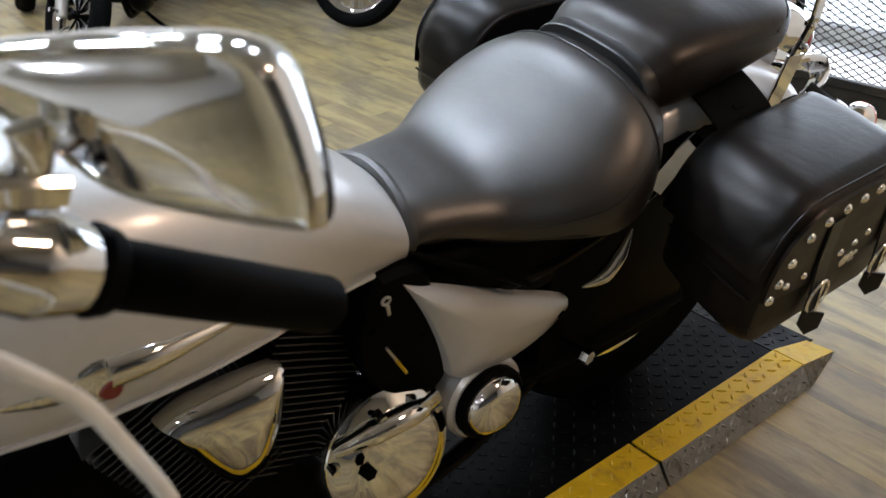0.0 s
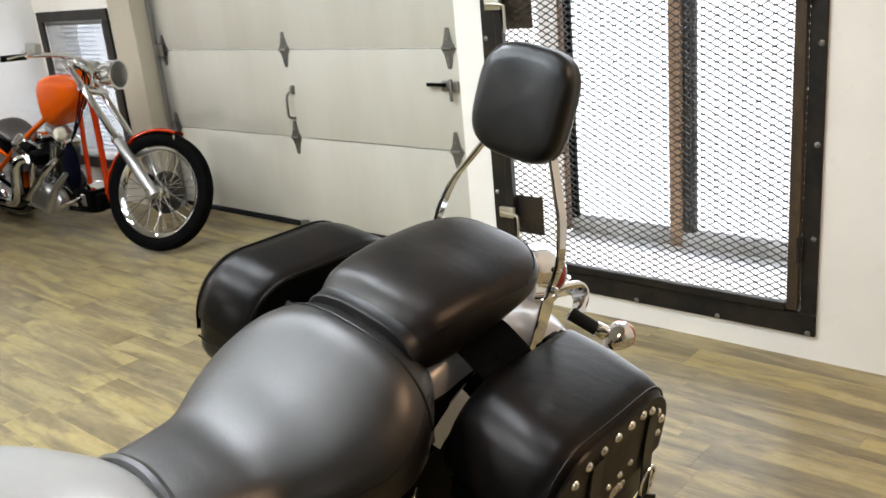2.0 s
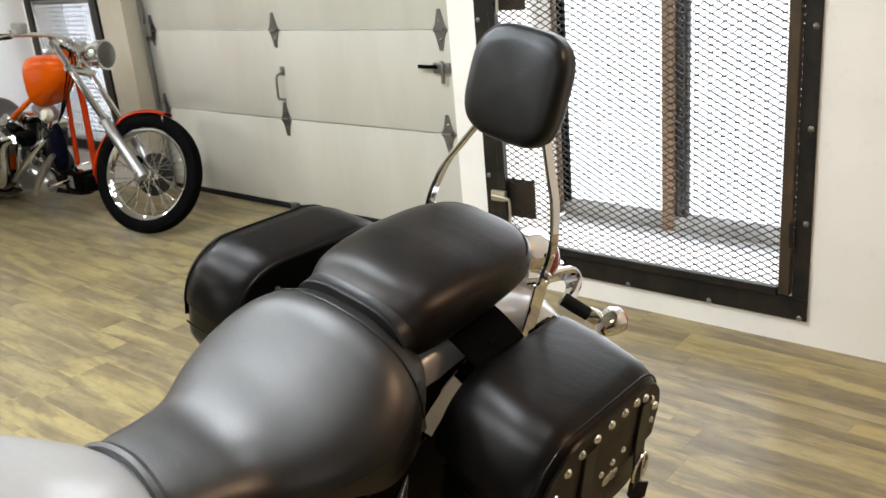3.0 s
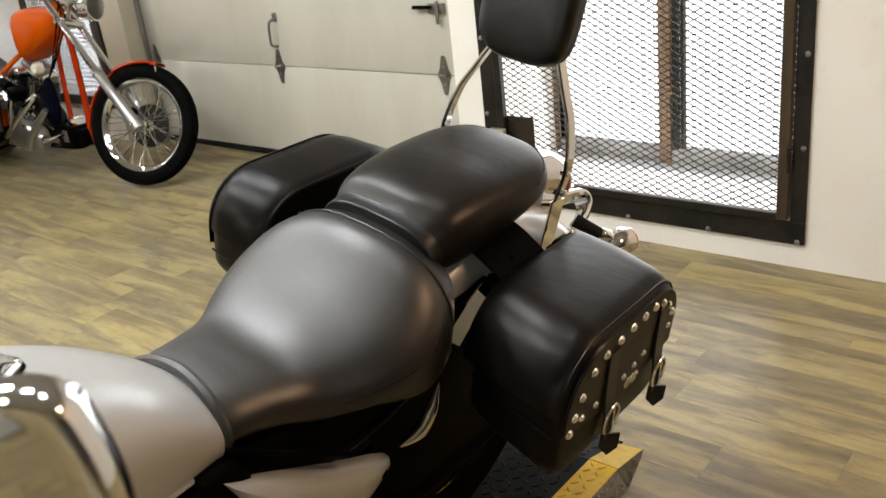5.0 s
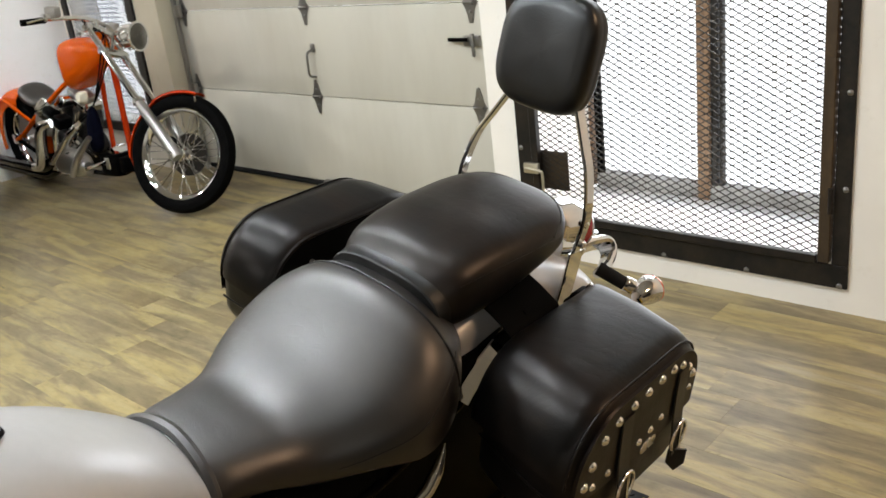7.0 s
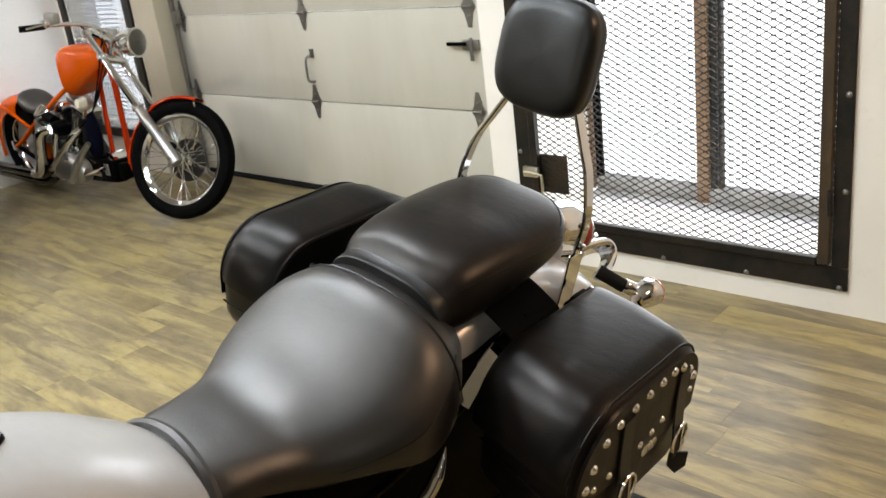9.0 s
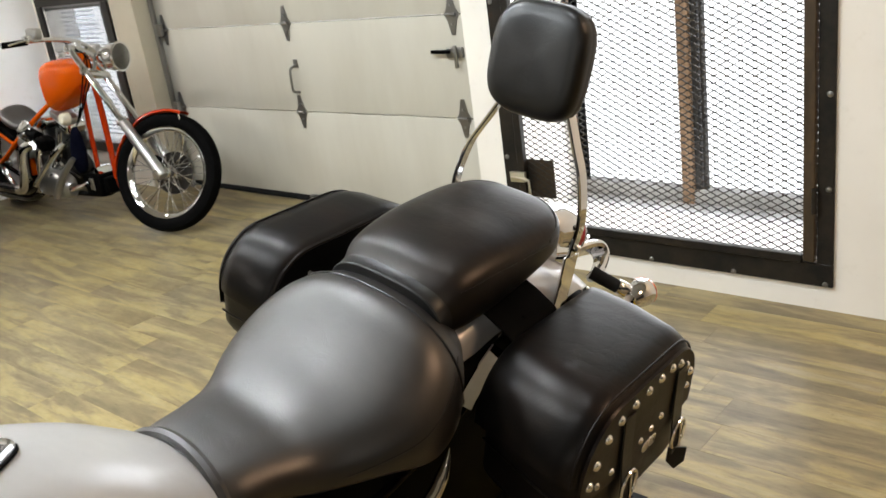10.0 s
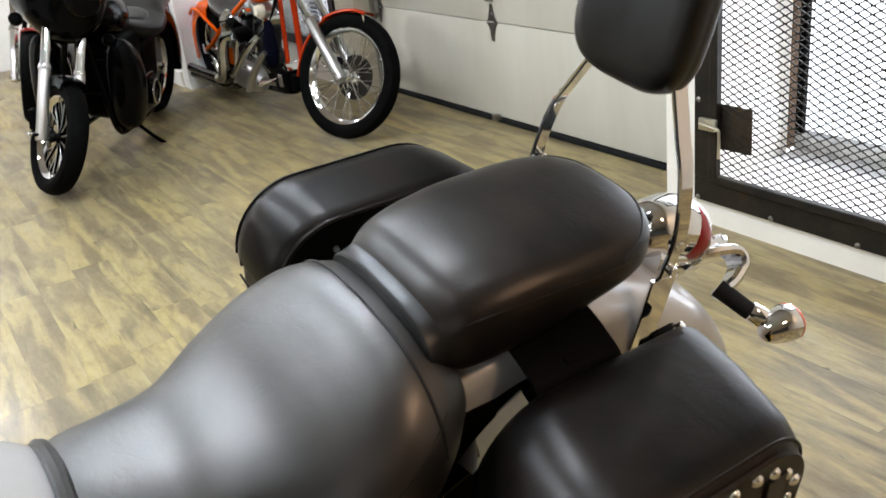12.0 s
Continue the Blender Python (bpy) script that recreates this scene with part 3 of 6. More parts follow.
def big_window():
    w = thing("window_1", "large window behind a black steel frame with expanded mesh", "window", kind="structure")
    FY = 3.058
    o = 0.085
    L, R, B, T = -2.32, -0.92, 0.095, 2.42
    for nm, sx, sz, x, z in (("frame_bottom", R - L, 0.085, (L + R) / 2, B + 0.0425), ("frame_top", R - L, 0.085, (L + R) / 2, T - 0.0425), ("frame_side", 0.075, T - B - 0.172, L + 0.0375, (B + T) / 2), ("frame_side", 0.0555, T - B - 0.172, R - 0.02775, (B + T) / 2)):
        part(nm, box(sx, 0.012, sz, (x, FY + 0.012, z), 0.002, 1), STEEL, w, "dark bare steel flat bar")
    # hinged inner leaf
    leaf = part("leaf_side", box(0.040, 0.03, T - B - 0.19, (R - 0.079, FY + 0.005, (B + T) / 2), 0.003, 1), RUST, w, "steel angle of the hinged mesh leaf")
    part("leaf_strip", box(0.008, 0.03, T - B - 0.19, (R - 0.094, FY + 0.014, (B + T) / 2), 0.002, 1), STEEL, leaf)
    part("leaf_side", box(0.035, 0.03, T - B - 0.19, (L + 0.10, FY + 0.004, (B + T) / 2), 0.003, 1), STEEL, w)
    for z in (0.42, 1.30, 2.1):
        part("leaf_hinge", rod((R - 0.060, FY - 0.012, z - 0.045), (R - 0.060, FY - 0.012, z + 0.045), 0.009), STEEL, w, "barrel hinge of the mesh leaf")
    part("leaf_rail", box(R - L - 0.19, 0.026, 0.032, ((L + R) / 2 - 0.01, FY + 0.006, B + 0.102), 0.003, 1), STEEL, w)
    for x in (-2.30, -1.965, -1.625, -1.282, -0.945):
        part("bolt", ball(0.011, (x, FY + 0.006, 0.105), (1, 0.6, 1), 10), ZINC, w)
    for z in (0.46, 0.789, 1.121, 1.45, 1.78, 2.1):
        part("bolt", ball(0.011, (R - 0.017, FY + 0.006, z), (1, 0.6, 1), 10), ZINC, w)
        part("bolt", ball(0.011, (L + 0.02, FY + 0.006, z + 0.03), (1, 0.6, 1), 10), ZINC, w)
    mo = new("mesh_sheet", mesh_panel(L + 0.115, R - 0.028, B + 0.10, T - 0.10, 0.0505, 0.0265, FY + 0.022, 0.0038))
    mo.parent = w
    tagged(mo, "expanded steel diamond mesh")
    # bars added in the slit between leaf and frame to dash its daylight
    tabs = [box(0.016, 0.010, 0.0175, (R - 0.0585, FY + 0.022, B + 0.12 + 0.0265 * i)) for i in range(80)]
    part("slit_dash_bars", join(*tabs), STEEL, w, "row of small steel bars added to break up the daylight slit", smooth=False)
    # lock plates with slide bolts
    for z in (0.395, 1.27):
        lp = part("lock_plate", box(0.150, 0.004, 0.170, (-2.150, FY + 0.030, z), 0.001, 1), RUST, w, "square rusty steel lock plate behind the mesh")
        part("lock_body", box(0.075, 0.02, 0.045, (-2.225, FY - 0.028, z + 0.02), 0.003), PALE_ZINC, lp, "zinc slide bolt")
        part("lock_lever", tube([(-2.25, FY - 0.045, z + 0.022), (-2.17, FY - 0.05, z + 0.018), (-2.155, FY - 0.05, z + 0.004), (-2.155, FY - 0.05, z - 0.09)], 0.006, 8, 3), PALE_ZINC, lp)
    # the deep sill, the timber post and the outer light
    part("window_sill", box(1.275, 0.51, 0.06, (-1.593, 3.335, 0.155), 0.008), PALE_SILL, w, "deep grey concrete sill with grime")
    part("timber_post", box(0.055, 0.06, 2.15, (-1.683, 3.55, 1.26), 0.004), TIMBER, w, "brown timber post outside the mesh")
    part("guide_rail", box(0.026, 0.03, 2.15, (-1.640, 3.55, 1.26), 0.003), GREY_RAIL, w)
    part("guide_rail", box(0.016, 0.03, 2.15, (-1.612, 3.56, 1.26), 0.003), GREY_RAIL, w)
    part("timber_post", box(0.05, 0.06, 2.15, (-2.27, 3.55, 1.26), 0.004), TIMBER, w)
    part("guide_rail", box(0.03, 0.03, 2.15, (-2.215, 3.55, 1.26), 0.003), BLACK_METAL, w)
    part("bottom_rail", box(1.27, 0.07, 0.065, (-1.593, 3.565, 0.2175), 0.004), CONCRETE, w, "dirty grey bottom rail")
    return w


big_window()


def small_window():
    w = thing("window_2", "small window behind a black steel frame with mesh", "window", kind="structure")
    FY = SWY - 0.013
    for nm, sx, sz, x, z in (("frame_bottom", 1.0, 0.07, (SW_L + SW_R) / 2, SW_B - 0.03), ("frame_top", 1.0, 0.07, (SW_L + SW_R) / 2, SW_T + 0.03), ("frame_side", 0.07, SW_T - SW_B - 0.012, SW_L - 0.035, (SW_B + SW_T) / 2), ("frame_side", 0.07, SW_T - SW_B - 0.012, SW_R + 0.035, (SW_B + SW_T) / 2)):
        part(nm, box(sx, 0.02, sz, (x, FY, z), 0.002, 1), STEEL, w)
    part("inner_rail", box(SW_R - SW_L, 0.02, 0.03, ((SW_L + SW_R) / 2, FY + 0.03, SW_T - 0.02)), GALV, w)
    mo = new("mesh_sheet", mesh_panel(SW_L, SW_R, SW_B, SW_T, 0.0253, 0.0265, FY + 0.02, 0.0028))
    mo.parent = w
    part("mullion", box(0.05, 0.04, SW_T - SW_B, (-6.05, SWY + 0.18, (SW_B + SW_T) / 2)), RUST, w, "brown weathered upright")
    n = 30
    for i in range(n):
        z = SW_B + 0.02 + (SW_T - SW_B - 0.04) * (i + 0.5) / n
        part("blind_slat", box(0.48, 0.026, 0.0022, (SW_L + 0.245, SWY + 0.12, z), 0.0, 2, (-38, 0, 0)), BLIND, w)
    return w


small_window()
solo("backdrop", box(14.0, 0.02, 6.6, (-4.0, 5.6, 0.6)), DAYLIGHT, "blank white overcast daylight outside", "sky", kind="structure", smooth=False)


# ---- ceiling fittings ----
def bulb_fitting():
    f = thing("ceiling_lamp", "round ceiling lamp with a glowing bulb", "ceiling light", group="ceiling lamps")
    part("shade", lathe([(0.05, 0.05), (0.10, 0.045), (0.19, 0.0), (0.185, 0.0), (0.09, 0.04), (0.05, 0.045)], None, 32), DULL_CHROME, f)
    part("bulb", ball(0.06, (0, 0, 0.0), (1, 1, 0.8), 16), TUBE_GLOW, f)
    return f

# ---- the silver cruiser on its stand ----
LEAN = 13.0
bike = thing("motorcycle", "silver cruiser motorcycle with black leather seats and studded saddlebags", "motorcycle", pose(-1.211, 0, 0.05, 0, LEAN, 0))

TANK = [(-0.30, 0.05, 0.93, 0.80, 0.86, 2.2, 2.2), (-0.22, 0.11, 0.975, 0.75, 0.84, 2.2, 2.4), (-0.08, 0.165, 1.005, 0.715, 0.82, 2.2, 2.6), (0.08, 0.19, 1.01, 0.70, 0.81, 2.2, 2.8),
        (0.22, 0.188, 0.995, 0.695, 0.80, 2.2, 3.0), (0.36, 0.168, 0.955, 0.690, 0.79, 2.2, 3.0), (0.48, 0.142, 0.895, 0.690, 0.785, 2.2, 3.0), (0.57, 0.126, 0.830, 0.700, 0.755, 1.95, 3.0), (0.60, 0.119, 0.802, 0.704, 0.745, 1.75, 3.0), (0.63, 0.095, 0.77, 0.72, 0.745, 1.7, 2.6)]
SEAT = [(0.584, 0.100, 0.784, 0.715, 0.742, 1.7, 2.0), (0.598, 0.114, 0.793, 0.712, 0.742, 1.7, 2.0), (0.616, 0.117, 0.800, 0.710, 0.744, 1.75, 2.1), (0.64, 0.120, 0.799, 0.70, 0.746, 1.95, 2.2), (0.69, 0.131, 0.794, 0.69, 0.730, 2.3, 1.55),
        (0.76, 0.158, 0.790, 0.62, 0.717, 2.3, 1.22), (0.84, 0.206, 0.812, 0.58, 0.724, 2.4, 1.12), (0.91, 0.231, 0.852, 0.56, 0.718, 2.5, 1.10), (0.98, 0.220, 0.888, 0.58, 0.737, 2.5, 1.18), (1.04, 0.183, 0.890, 0.65, 0.764, 2.4, 1.8), (1.075, 0.150, 0.872, 0.72, 0.79, 2.2, 2.4)]
PILLION = [(1.046, 0.112, 0.896, 0.815, 0.85, 2.6, 2.6), (1.056, 0.123, 0.913, 0.81, 0.852, 2.8, 2.8), (1.095, 0.141, 0.937, 0.812, 0.862, 3.1, 3.0), (1.185, 0.149, 0.951, 0.82, 0.880, 3.2, 3.2), (1.275, 0.149, 0.952, 0.838, 0.890, 3.2, 3.2),
           (1.35, 0.142, 0.953, 0.850, 0.895, 3.1, 3.2), (1.395, 0.125, 0.950, 0.852, 0.896, 3.0, 3.0), (1.424, 0.097, 0.942, 0.856, 0.896, 2.8, 2.6), (1.437, 0.060, 0.924, 0.866, 0.894, 2.4, 2.0)]

tank = part("tank", body(TANK, 44, 56), SILVER, bike, "metallic silver fuel tank")
seat = part("seat", body(SEAT, 56, 64), SEAT_LEATHER, bike, "smooth black leather bucket seat")
pillion = part("pillion_seat", body(PILLION, 44, 56), PILLION_LEATHER, bike, "black leather passenger seat")


def along(keys, y0, y1, a0, a1, r, steps=30, grow=0.0):
    """A welt on a lofted body."""
    return tube([body_point(keys, y0 + (y1 - y0) * i / steps, radians(a0 + (a1 - a0) * i / steps), grow) for i in range(steps + 1)], r, 6, 1)


def across(keys, y, r, a0=-20, a1=200, steps=40, grow=0.0, bow=0.0):
    return tube([body_point(keys, y + bow * math.sin(radians(a0 + (a1 - a0) * i / steps)), radians(a0 + (a1 - a0) * i / steps), grow) for i in range(steps + 1)], r, 8, 1)


part("nose_roll", across(SEAT, 0.598, 0.0105, -24, 204, 44, 0.001, 0.018), SEAT_LEATHER, seat, "rolled leather front edge")
part("seam", along(SEAT, 0.78, 1.03, 8, 26, 0.0012, 30, -0.0002), STRAP_LEATHER, seat)
part("seam", along(SEAT, 0.78, 1.03, 172, 154, 0.0012, 30, -0.0002), STRAP_LEATHER, seat)
part("seam", across(SEAT, 1.012, 0.0025, 8, 172, 40, 0.0005), STRAP_LEATHER, seat)
for s in (0, 1):
    part("seam", along(PILLION, 1.088, 1.37, 180 - 26 if s else 26, 180 - 3 if s else 3, 0.0012, 30, -0.0004), PILLION_LEATHER, pillion)


def tail_welt():
    """The welt round the rear edge of the passenger seat's flat top."""
    pts = []
    for i in range(33):
        u = -1 + 2 * i / 32
        y = 1.33 + 0.098 * (1 - abs(u) ** 3.0) ** 0.5
        a = math.acos(max(-1.0, min(1.0, u * 0.985)))
        p = body_point(PILLION, y, a if 0 < a < math.pi else 0.01)
        pts.append(p)
    return tube(pts, 0.002, 6, 1)


part("tail_welt", tail_welt(), STRAP_LEATHER, pillion)


def belt():
    rings = []
    prof = [(-0.022, -0.05), (-0.0245, -0.003), (-0.0235, 0.0030), (-0.0210, 0.0046), (-0.0185, 0.0034), (0.0130, 0.0034), (0.0150, 0.0046), (0.0175, 0.0028), (0.0185, -0.008)]
    for i in range(49):
        a = radians(-28 + 236 * i / 48)
        p = [body_point(PILLION, 1.062, a, g) + Vector((0, o - 0.003, 0.36 * (o - 0.0165) - 0.001)) for o, g in prof]
        rings.append(p)
    return skin(rings, True, True)


part("seat_strap", belt(), STRAP_LEATHER, bike, "black leather strap across the seat joint")

# filler cap
def cap_line(f, z):
    """A round cap drawn out to a point behind: the outline scaled by f, at height z."""
    m = pose(0.004, 0.325, 0.964, -17, 0, 0)
    pts = []
    for i in range(48):
        a = 2 * math.pi * i / 48
        c = math.sin(a)
        pts.append(m @ Vector((0.050 * f * math.cos(a) * (1 - 0.34 * max(0.0, c) ** 2), f * (0.052 * c + 0.016 * max(0.0, c) ** 4), z)))
    return pts


cap = part("filler_cap", skin([cap_line(f, z) for f, z in ((1.0, -0.016), (1.0, 0.004), (0.97, 0.009), (0.90, 0.011), (0.86, 0.010), (0.84, 0.013), (0.6, 0.018), (0.3, 0.021), (0.03, 0.022))]), CHROME, tank, "chrome filler cap drawn out to a point")
part("cap_ring", tube(cap_line(1.02, 0.001) + cap_line(1.02, 0.001)[:1], 0.003, 6, 1), BLACK_PLASTIC, cap)

# tank emblem: round badge with a swept chrome wing
for s in (1, -1):
    em = part("tank_emblem", ball(0.034, (s * 0.183, 0.140, 0.808), (0.5, 1, 1), 24), CHROME, tank, "round chrome tank badge with a swept wing")
    part("wing", tube([(s * 0.182, 0.15, 0.815), (s * 0.184, 0.20, 0.812), (s * 0.178, 0.26, 0.806), (s * 0.166, 0.33, 0.796)], [0.024, 0.019, 0.012, 0.003], 14), CHROME, em)
    part("wing", tube([(s * 0.184, 0.125, 0.808), (s * 0.184, 0.08, 0.814), (s * 0.18, 0.03, 0.822)], [0.016, 0.011, 0.003], 10), CHROME, em)
    part("badge_red", lathe([(0.001, 0.005), (0.011, 0.004), (0.014, 0.0), (0.001, 0.0)], pose(s * 0.1985, 0.147, 0.80, 0, s * 90, 0), 16), BADGE_RED, em)
part("tank_flange", join(along(TANK, -0.2, 0.60, -24, -20, 0.004, 40, 0.003), along(TANK, -0.2, 0.60, 204, 200, 0.004, 40, 0.003)), SILVER, tank)


# ---- rear fender, wheel, lamp ----
WC = (1.25, 0.325)   # rear axle (y, z)


def fender(centre, radius, half, a0, a1, drop=0.10, n=40, k=22, thick=0.004, skirt=0.03, flat=0.8):
    """Arched mudguard: angle 90 is up, 0 is to the rear."""
    rings = []
    for i in range(n + 1):
        a = radians(a0 + (a1 - a0) * i / n)
        outer, inner = [], []
        f = min(1.0, max(0.0, (90 - math.degrees(a)) / 25))
        dp = drop if not isinstance(drop, tuple) else drop[0] + (drop[1] - drop[0]) * f * f * (3 - 2 * f)
        for j in range(k + 1):
            u = -1 + 2 * j / k
            b = u * radians(100)
            x = half * sgn_pow(math.sin(b), flat) if abs(u) < 0.9 else half * math.copysign(1, u)
            r = radius - dp + dp * (max(0.0, math.cos(b)) ** 0.6 if abs(u) < 0.9 else 0) - (0.0 if abs(u) < 0.9 else skirt * (abs(u) - 0.9) / 0.1)
            outer.append(Vector((x, centre[0] + r * math.cos(a), centre[1] + r * math.sin(a))))
            inner.append(Vector((x * (1 - thick / half), centre[0] + (r - thick) * math.cos(a), centre[1] + (r - thick) * math.sin(a))))
        rings.append(outer + inner[::-1])
    return skin(rings)


rear = part("rear_fender", fender((1.25, 0.330), 0.505, 0.130, 140, 2, (0.055, 0.13), 48, 36, 0.004, 0.012, 0.55), SILVER, bike, "metallic silver rear mudguard")


def wheel(parent, centre, radius, width, rim_r, style, name="wheel", spokes=40, turn=None):
    """A wheel about the x axis of its thing."""
    m = pose(*centre, 0, 90, 0) if turn is None else Matrix.Translation(centre) @ (turn if isinstance(turn, Matrix) else pose(0, 0, 0, 0, 0, turn)) @ pose(0, 0, 0, 0, 90, 0)
    th = radius - rim_r
    w2 = width / 2
    prof = [(rim_r, -w2 * 0.62), (rim_r + th * 0.25, -w2 * 0.92), (rim_r + th * 0.55, -w2), (rim_r + th * 0.8, -w2 * 0.86), (radius - th * 0.04, -w2 * 0.42), (radius, 0.0), (radius - th * 0.04, w2 * 0.42), (rim_r + th * 0.8, w2 * 0.86), (rim_r + th * 0.55, w2), (rim_r + th * 0.25, w2 * 0.92), (rim_r, w2 * 0.62), (rim_r - 0.004, 0.0)]
    n = 72
    rings = [[m @ Vector((r * math.cos(2 * math.pi * i / n), r * math.sin(2 * math.pi * i / n), h)) for r, h in prof] for i in range(n)]
    wh = part(name, skin(rings, False, True, True), TYRE, parent, "black rubber tyre")
    rp = [(rim_r + 0.006, -w2 * 0.66), (rim_r + 0.006, -w2 * 0.54), (rim_r - 0.012, -w2 * 0.45), (rim_r - 0.02, -w2 * 0.2), (rim_r - 0.02, w2 * 0.2), (rim_r - 0.012, w2 * 0.45), (rim_r + 0.006, w2 * 0.54), (rim_r + 0.006, w2 * 0.66), (rim_r - 0.006, w2 * 0.6), (rim_r - 0.026, w2 * 0.2), (rim_r - 0.026, -w2 * 0.2), (rim_r - 0.006, -w2 * 0.6)]
    rings = [[m @ Vector((r * math.cos(2 * math.pi * i / n), r * math.sin(2 * math.pi * i / n), h)) for r, h in rp] for i in range(n)]
    dark = style == "cast"
    part("rim", skin(rings, False, True, True), CHROME, wh, "bright metal rim")
    part("hub", lathe([(0.012, -w2 * 0.95), (0.03, -w2 * 0.9), (0.036, -w2 * 0.7), (0.024, -w2 * 0.45), (0.024, w2 * 0.45), (0.036, w2 * 0.7), (0.03, w2 * 0.9), (0.012, w2 * 0.95)], m, 24), GLOSS_BLACK if dark else CHROME, wh)
    if style == "wire":
        for i in range(spokes):
            a = 2 * math.pi * i / spokes
            side = 1 if i % 2 else -1
            lead = (0.38 if (i // 2) % 2 else -0.38)
            p = Vector((0.03 * math.cos(a + lead * 3.2), 0.03 * math.sin(a + lead * 3.2), side * w2 * 0.7))
            q = Vector(((rim_r - 0.018) * math.cos(a), (rim_r - 0.018) * math.sin(a), side * w2 * 0.12))
            part("spoke", rod(m @ p, m @ q, 0.0022, n=6), CHROME, wh)
    elif style == "cast":
        for i in range(9):
            a = 2 * math.pi * i / 9
            for s in (-1, 1):
                b = a + s * 0.15
                line = [m @ Vector((0.03 * math.cos(a), 0.03 * math.sin(a), 0.012)), m @ Vector((rim_r * 0.5 * math.cos(a + s * 0.05), rim_r * 0.5 * math.sin(a + s * 0.05), 0.016)), m @ Vector(((rim_r - 0.015) * math.cos(b), (rim_r - 0.015) * math.sin(b), 0.010))]
                sp = part("spoke", tube(line, [0.011, 0.008, 0.007], 8, 4), GLOSS_BLACK, wh)
                up = m.to_3x3() @ Vector((0, 0, 1))
                part("spoke_edge", tube([p + up * 0.0075 for p in line], 0.0032, 6, 4), SATIN_ALU, sp, "bright machined spoke edge")
                part("spoke_edge", tube([p - up * 0.0075 for p in line], 0.0032, 6, 4), SATIN_ALU, sp, "bright machined spoke edge")
    elif style == "disc":
        part("disc", lathe([(0.03, -0.012), (rim_r - 0.02, -0.03), (rim_r - 0.02, 0.03), (0.03, 0.012)], m, 40), CAST_ALU, wh)
    return wh


wheel(bike, (0, WC[0], WC[1]), 0.325, 0.17, 0.20, "disc", "rear_wheel")
wheel(bike, (0, -0.42, 0.33), 0.33, 0.13, 0.235, "disc", "front_wheel")

lamp = part("tail_light", tube([(0, 1.50, 0.798), (0, 1.535, 0.808), (0, 1.575, 0.802), (0, 1.60, 0.792)], [0.030, 0.050, 0.055, 0.054], 28), CHROME, bike, "chrome tail lamp hood with a red lens behind it")
part("lens", ball(0.0605, (0.0, 1.615, 0.782), (1.0, 0.72, 0.96), 32), RED_LENS, lamp, "round red plastic lens")
part("lamp_base", tube([(0, 1.52, 0.770), (0, 1.60, 0.740), (0, 1.67, 0.70)], [0.05, 0.046, 0.02], 20), CHROME, lamp)
for s in (1, -1):
    mount = part("indicator_mount", strip([(s * 0.0, 1.665, 0.700), (s * 0.012, 1.715, 0.700), (s * 0.020, 1.752, 0.690), (s * 0.034, 1.755, 0.668), (s * 0.048, 1.722, 0.655), (s * 0.056, 1.690, 0.655)], (0.55, 0.1, 0.8), 0.046, 0.020, 7), CHROME, bike, "curved chrome indicator mount")
    im = pose(s * 0.150, 1.742, 0.619, -90, 0, 0) @ Matrix.Scale(0.95, 4)
    ind = part("indicator", lathe([(0.001, -0.045), (0.016, -0.04), (0.026, -0.022), (0.033, 0.002), (0.036, 0.02), (0.034, 0.026), (0.001, 0.026)], im, 28), CHROME, bike, "chrome bullet indicator with a red lens")
    part("lens", lathe([(0.034, 0.022), (0.036, 0.025), (0.034, 0.03), (0.018, 0.036), (0.001, 0.038), (0.001, 0.022)], im, 28), AMBER_LENS, ind)
    part("stalk", rod((s * 0.052, 1.683, 0.664), (s * 0.112, 1.706, 0.640), 0.0165, 0.0155, 14), RUBBER, ind)
    part("collar", rod((s * 0.108, 1.706, 0.641), (s * 0.130, 1.722, 0.630), 0.018, 0.018, 16, 0.003), CHROME, ind)

# ---- sissy bar and backrest ----
for s in (1, -1):
    bar_line = [(z, -0.006 + 0.105 * max(-0.07, z - 0.91) + s * h, y) for z, h, y in ((0.76, 0.145, 1.420), (0.84, 0.150, 1.425), (0.92, 0.153, 1.430), (1.003, 0.134, 1.432), (1.06, 0.106, 1.436), (1.13, 0.070, 1.442))]
    part("sissy_bar", strip([(x, y, z) for z, x, y in bar_line], (0, 1, 0.1), 0.026, 0.008, 6), CHROME, bike, "flat chrome sissy bar")
    for z in (0.860, 0.904):
        part("bolt", rod((s * 0.139 - 0.004, 1.430, z), (s * 0.157 - 0.004, 1.430, z), 0.0075, n=12, bevel=0.002), CHROME, bike)
    part("sissy_foot", strip([(s * 0.132, 1.408, 0.72), (s * 0.136, 1.416, 0.78), (s * 0.139, 1.424, 0.845)], (0, 1, 0.1), 0.050, 0.006, 4), CHROME, bike, "wide chrome sissy bar foot")


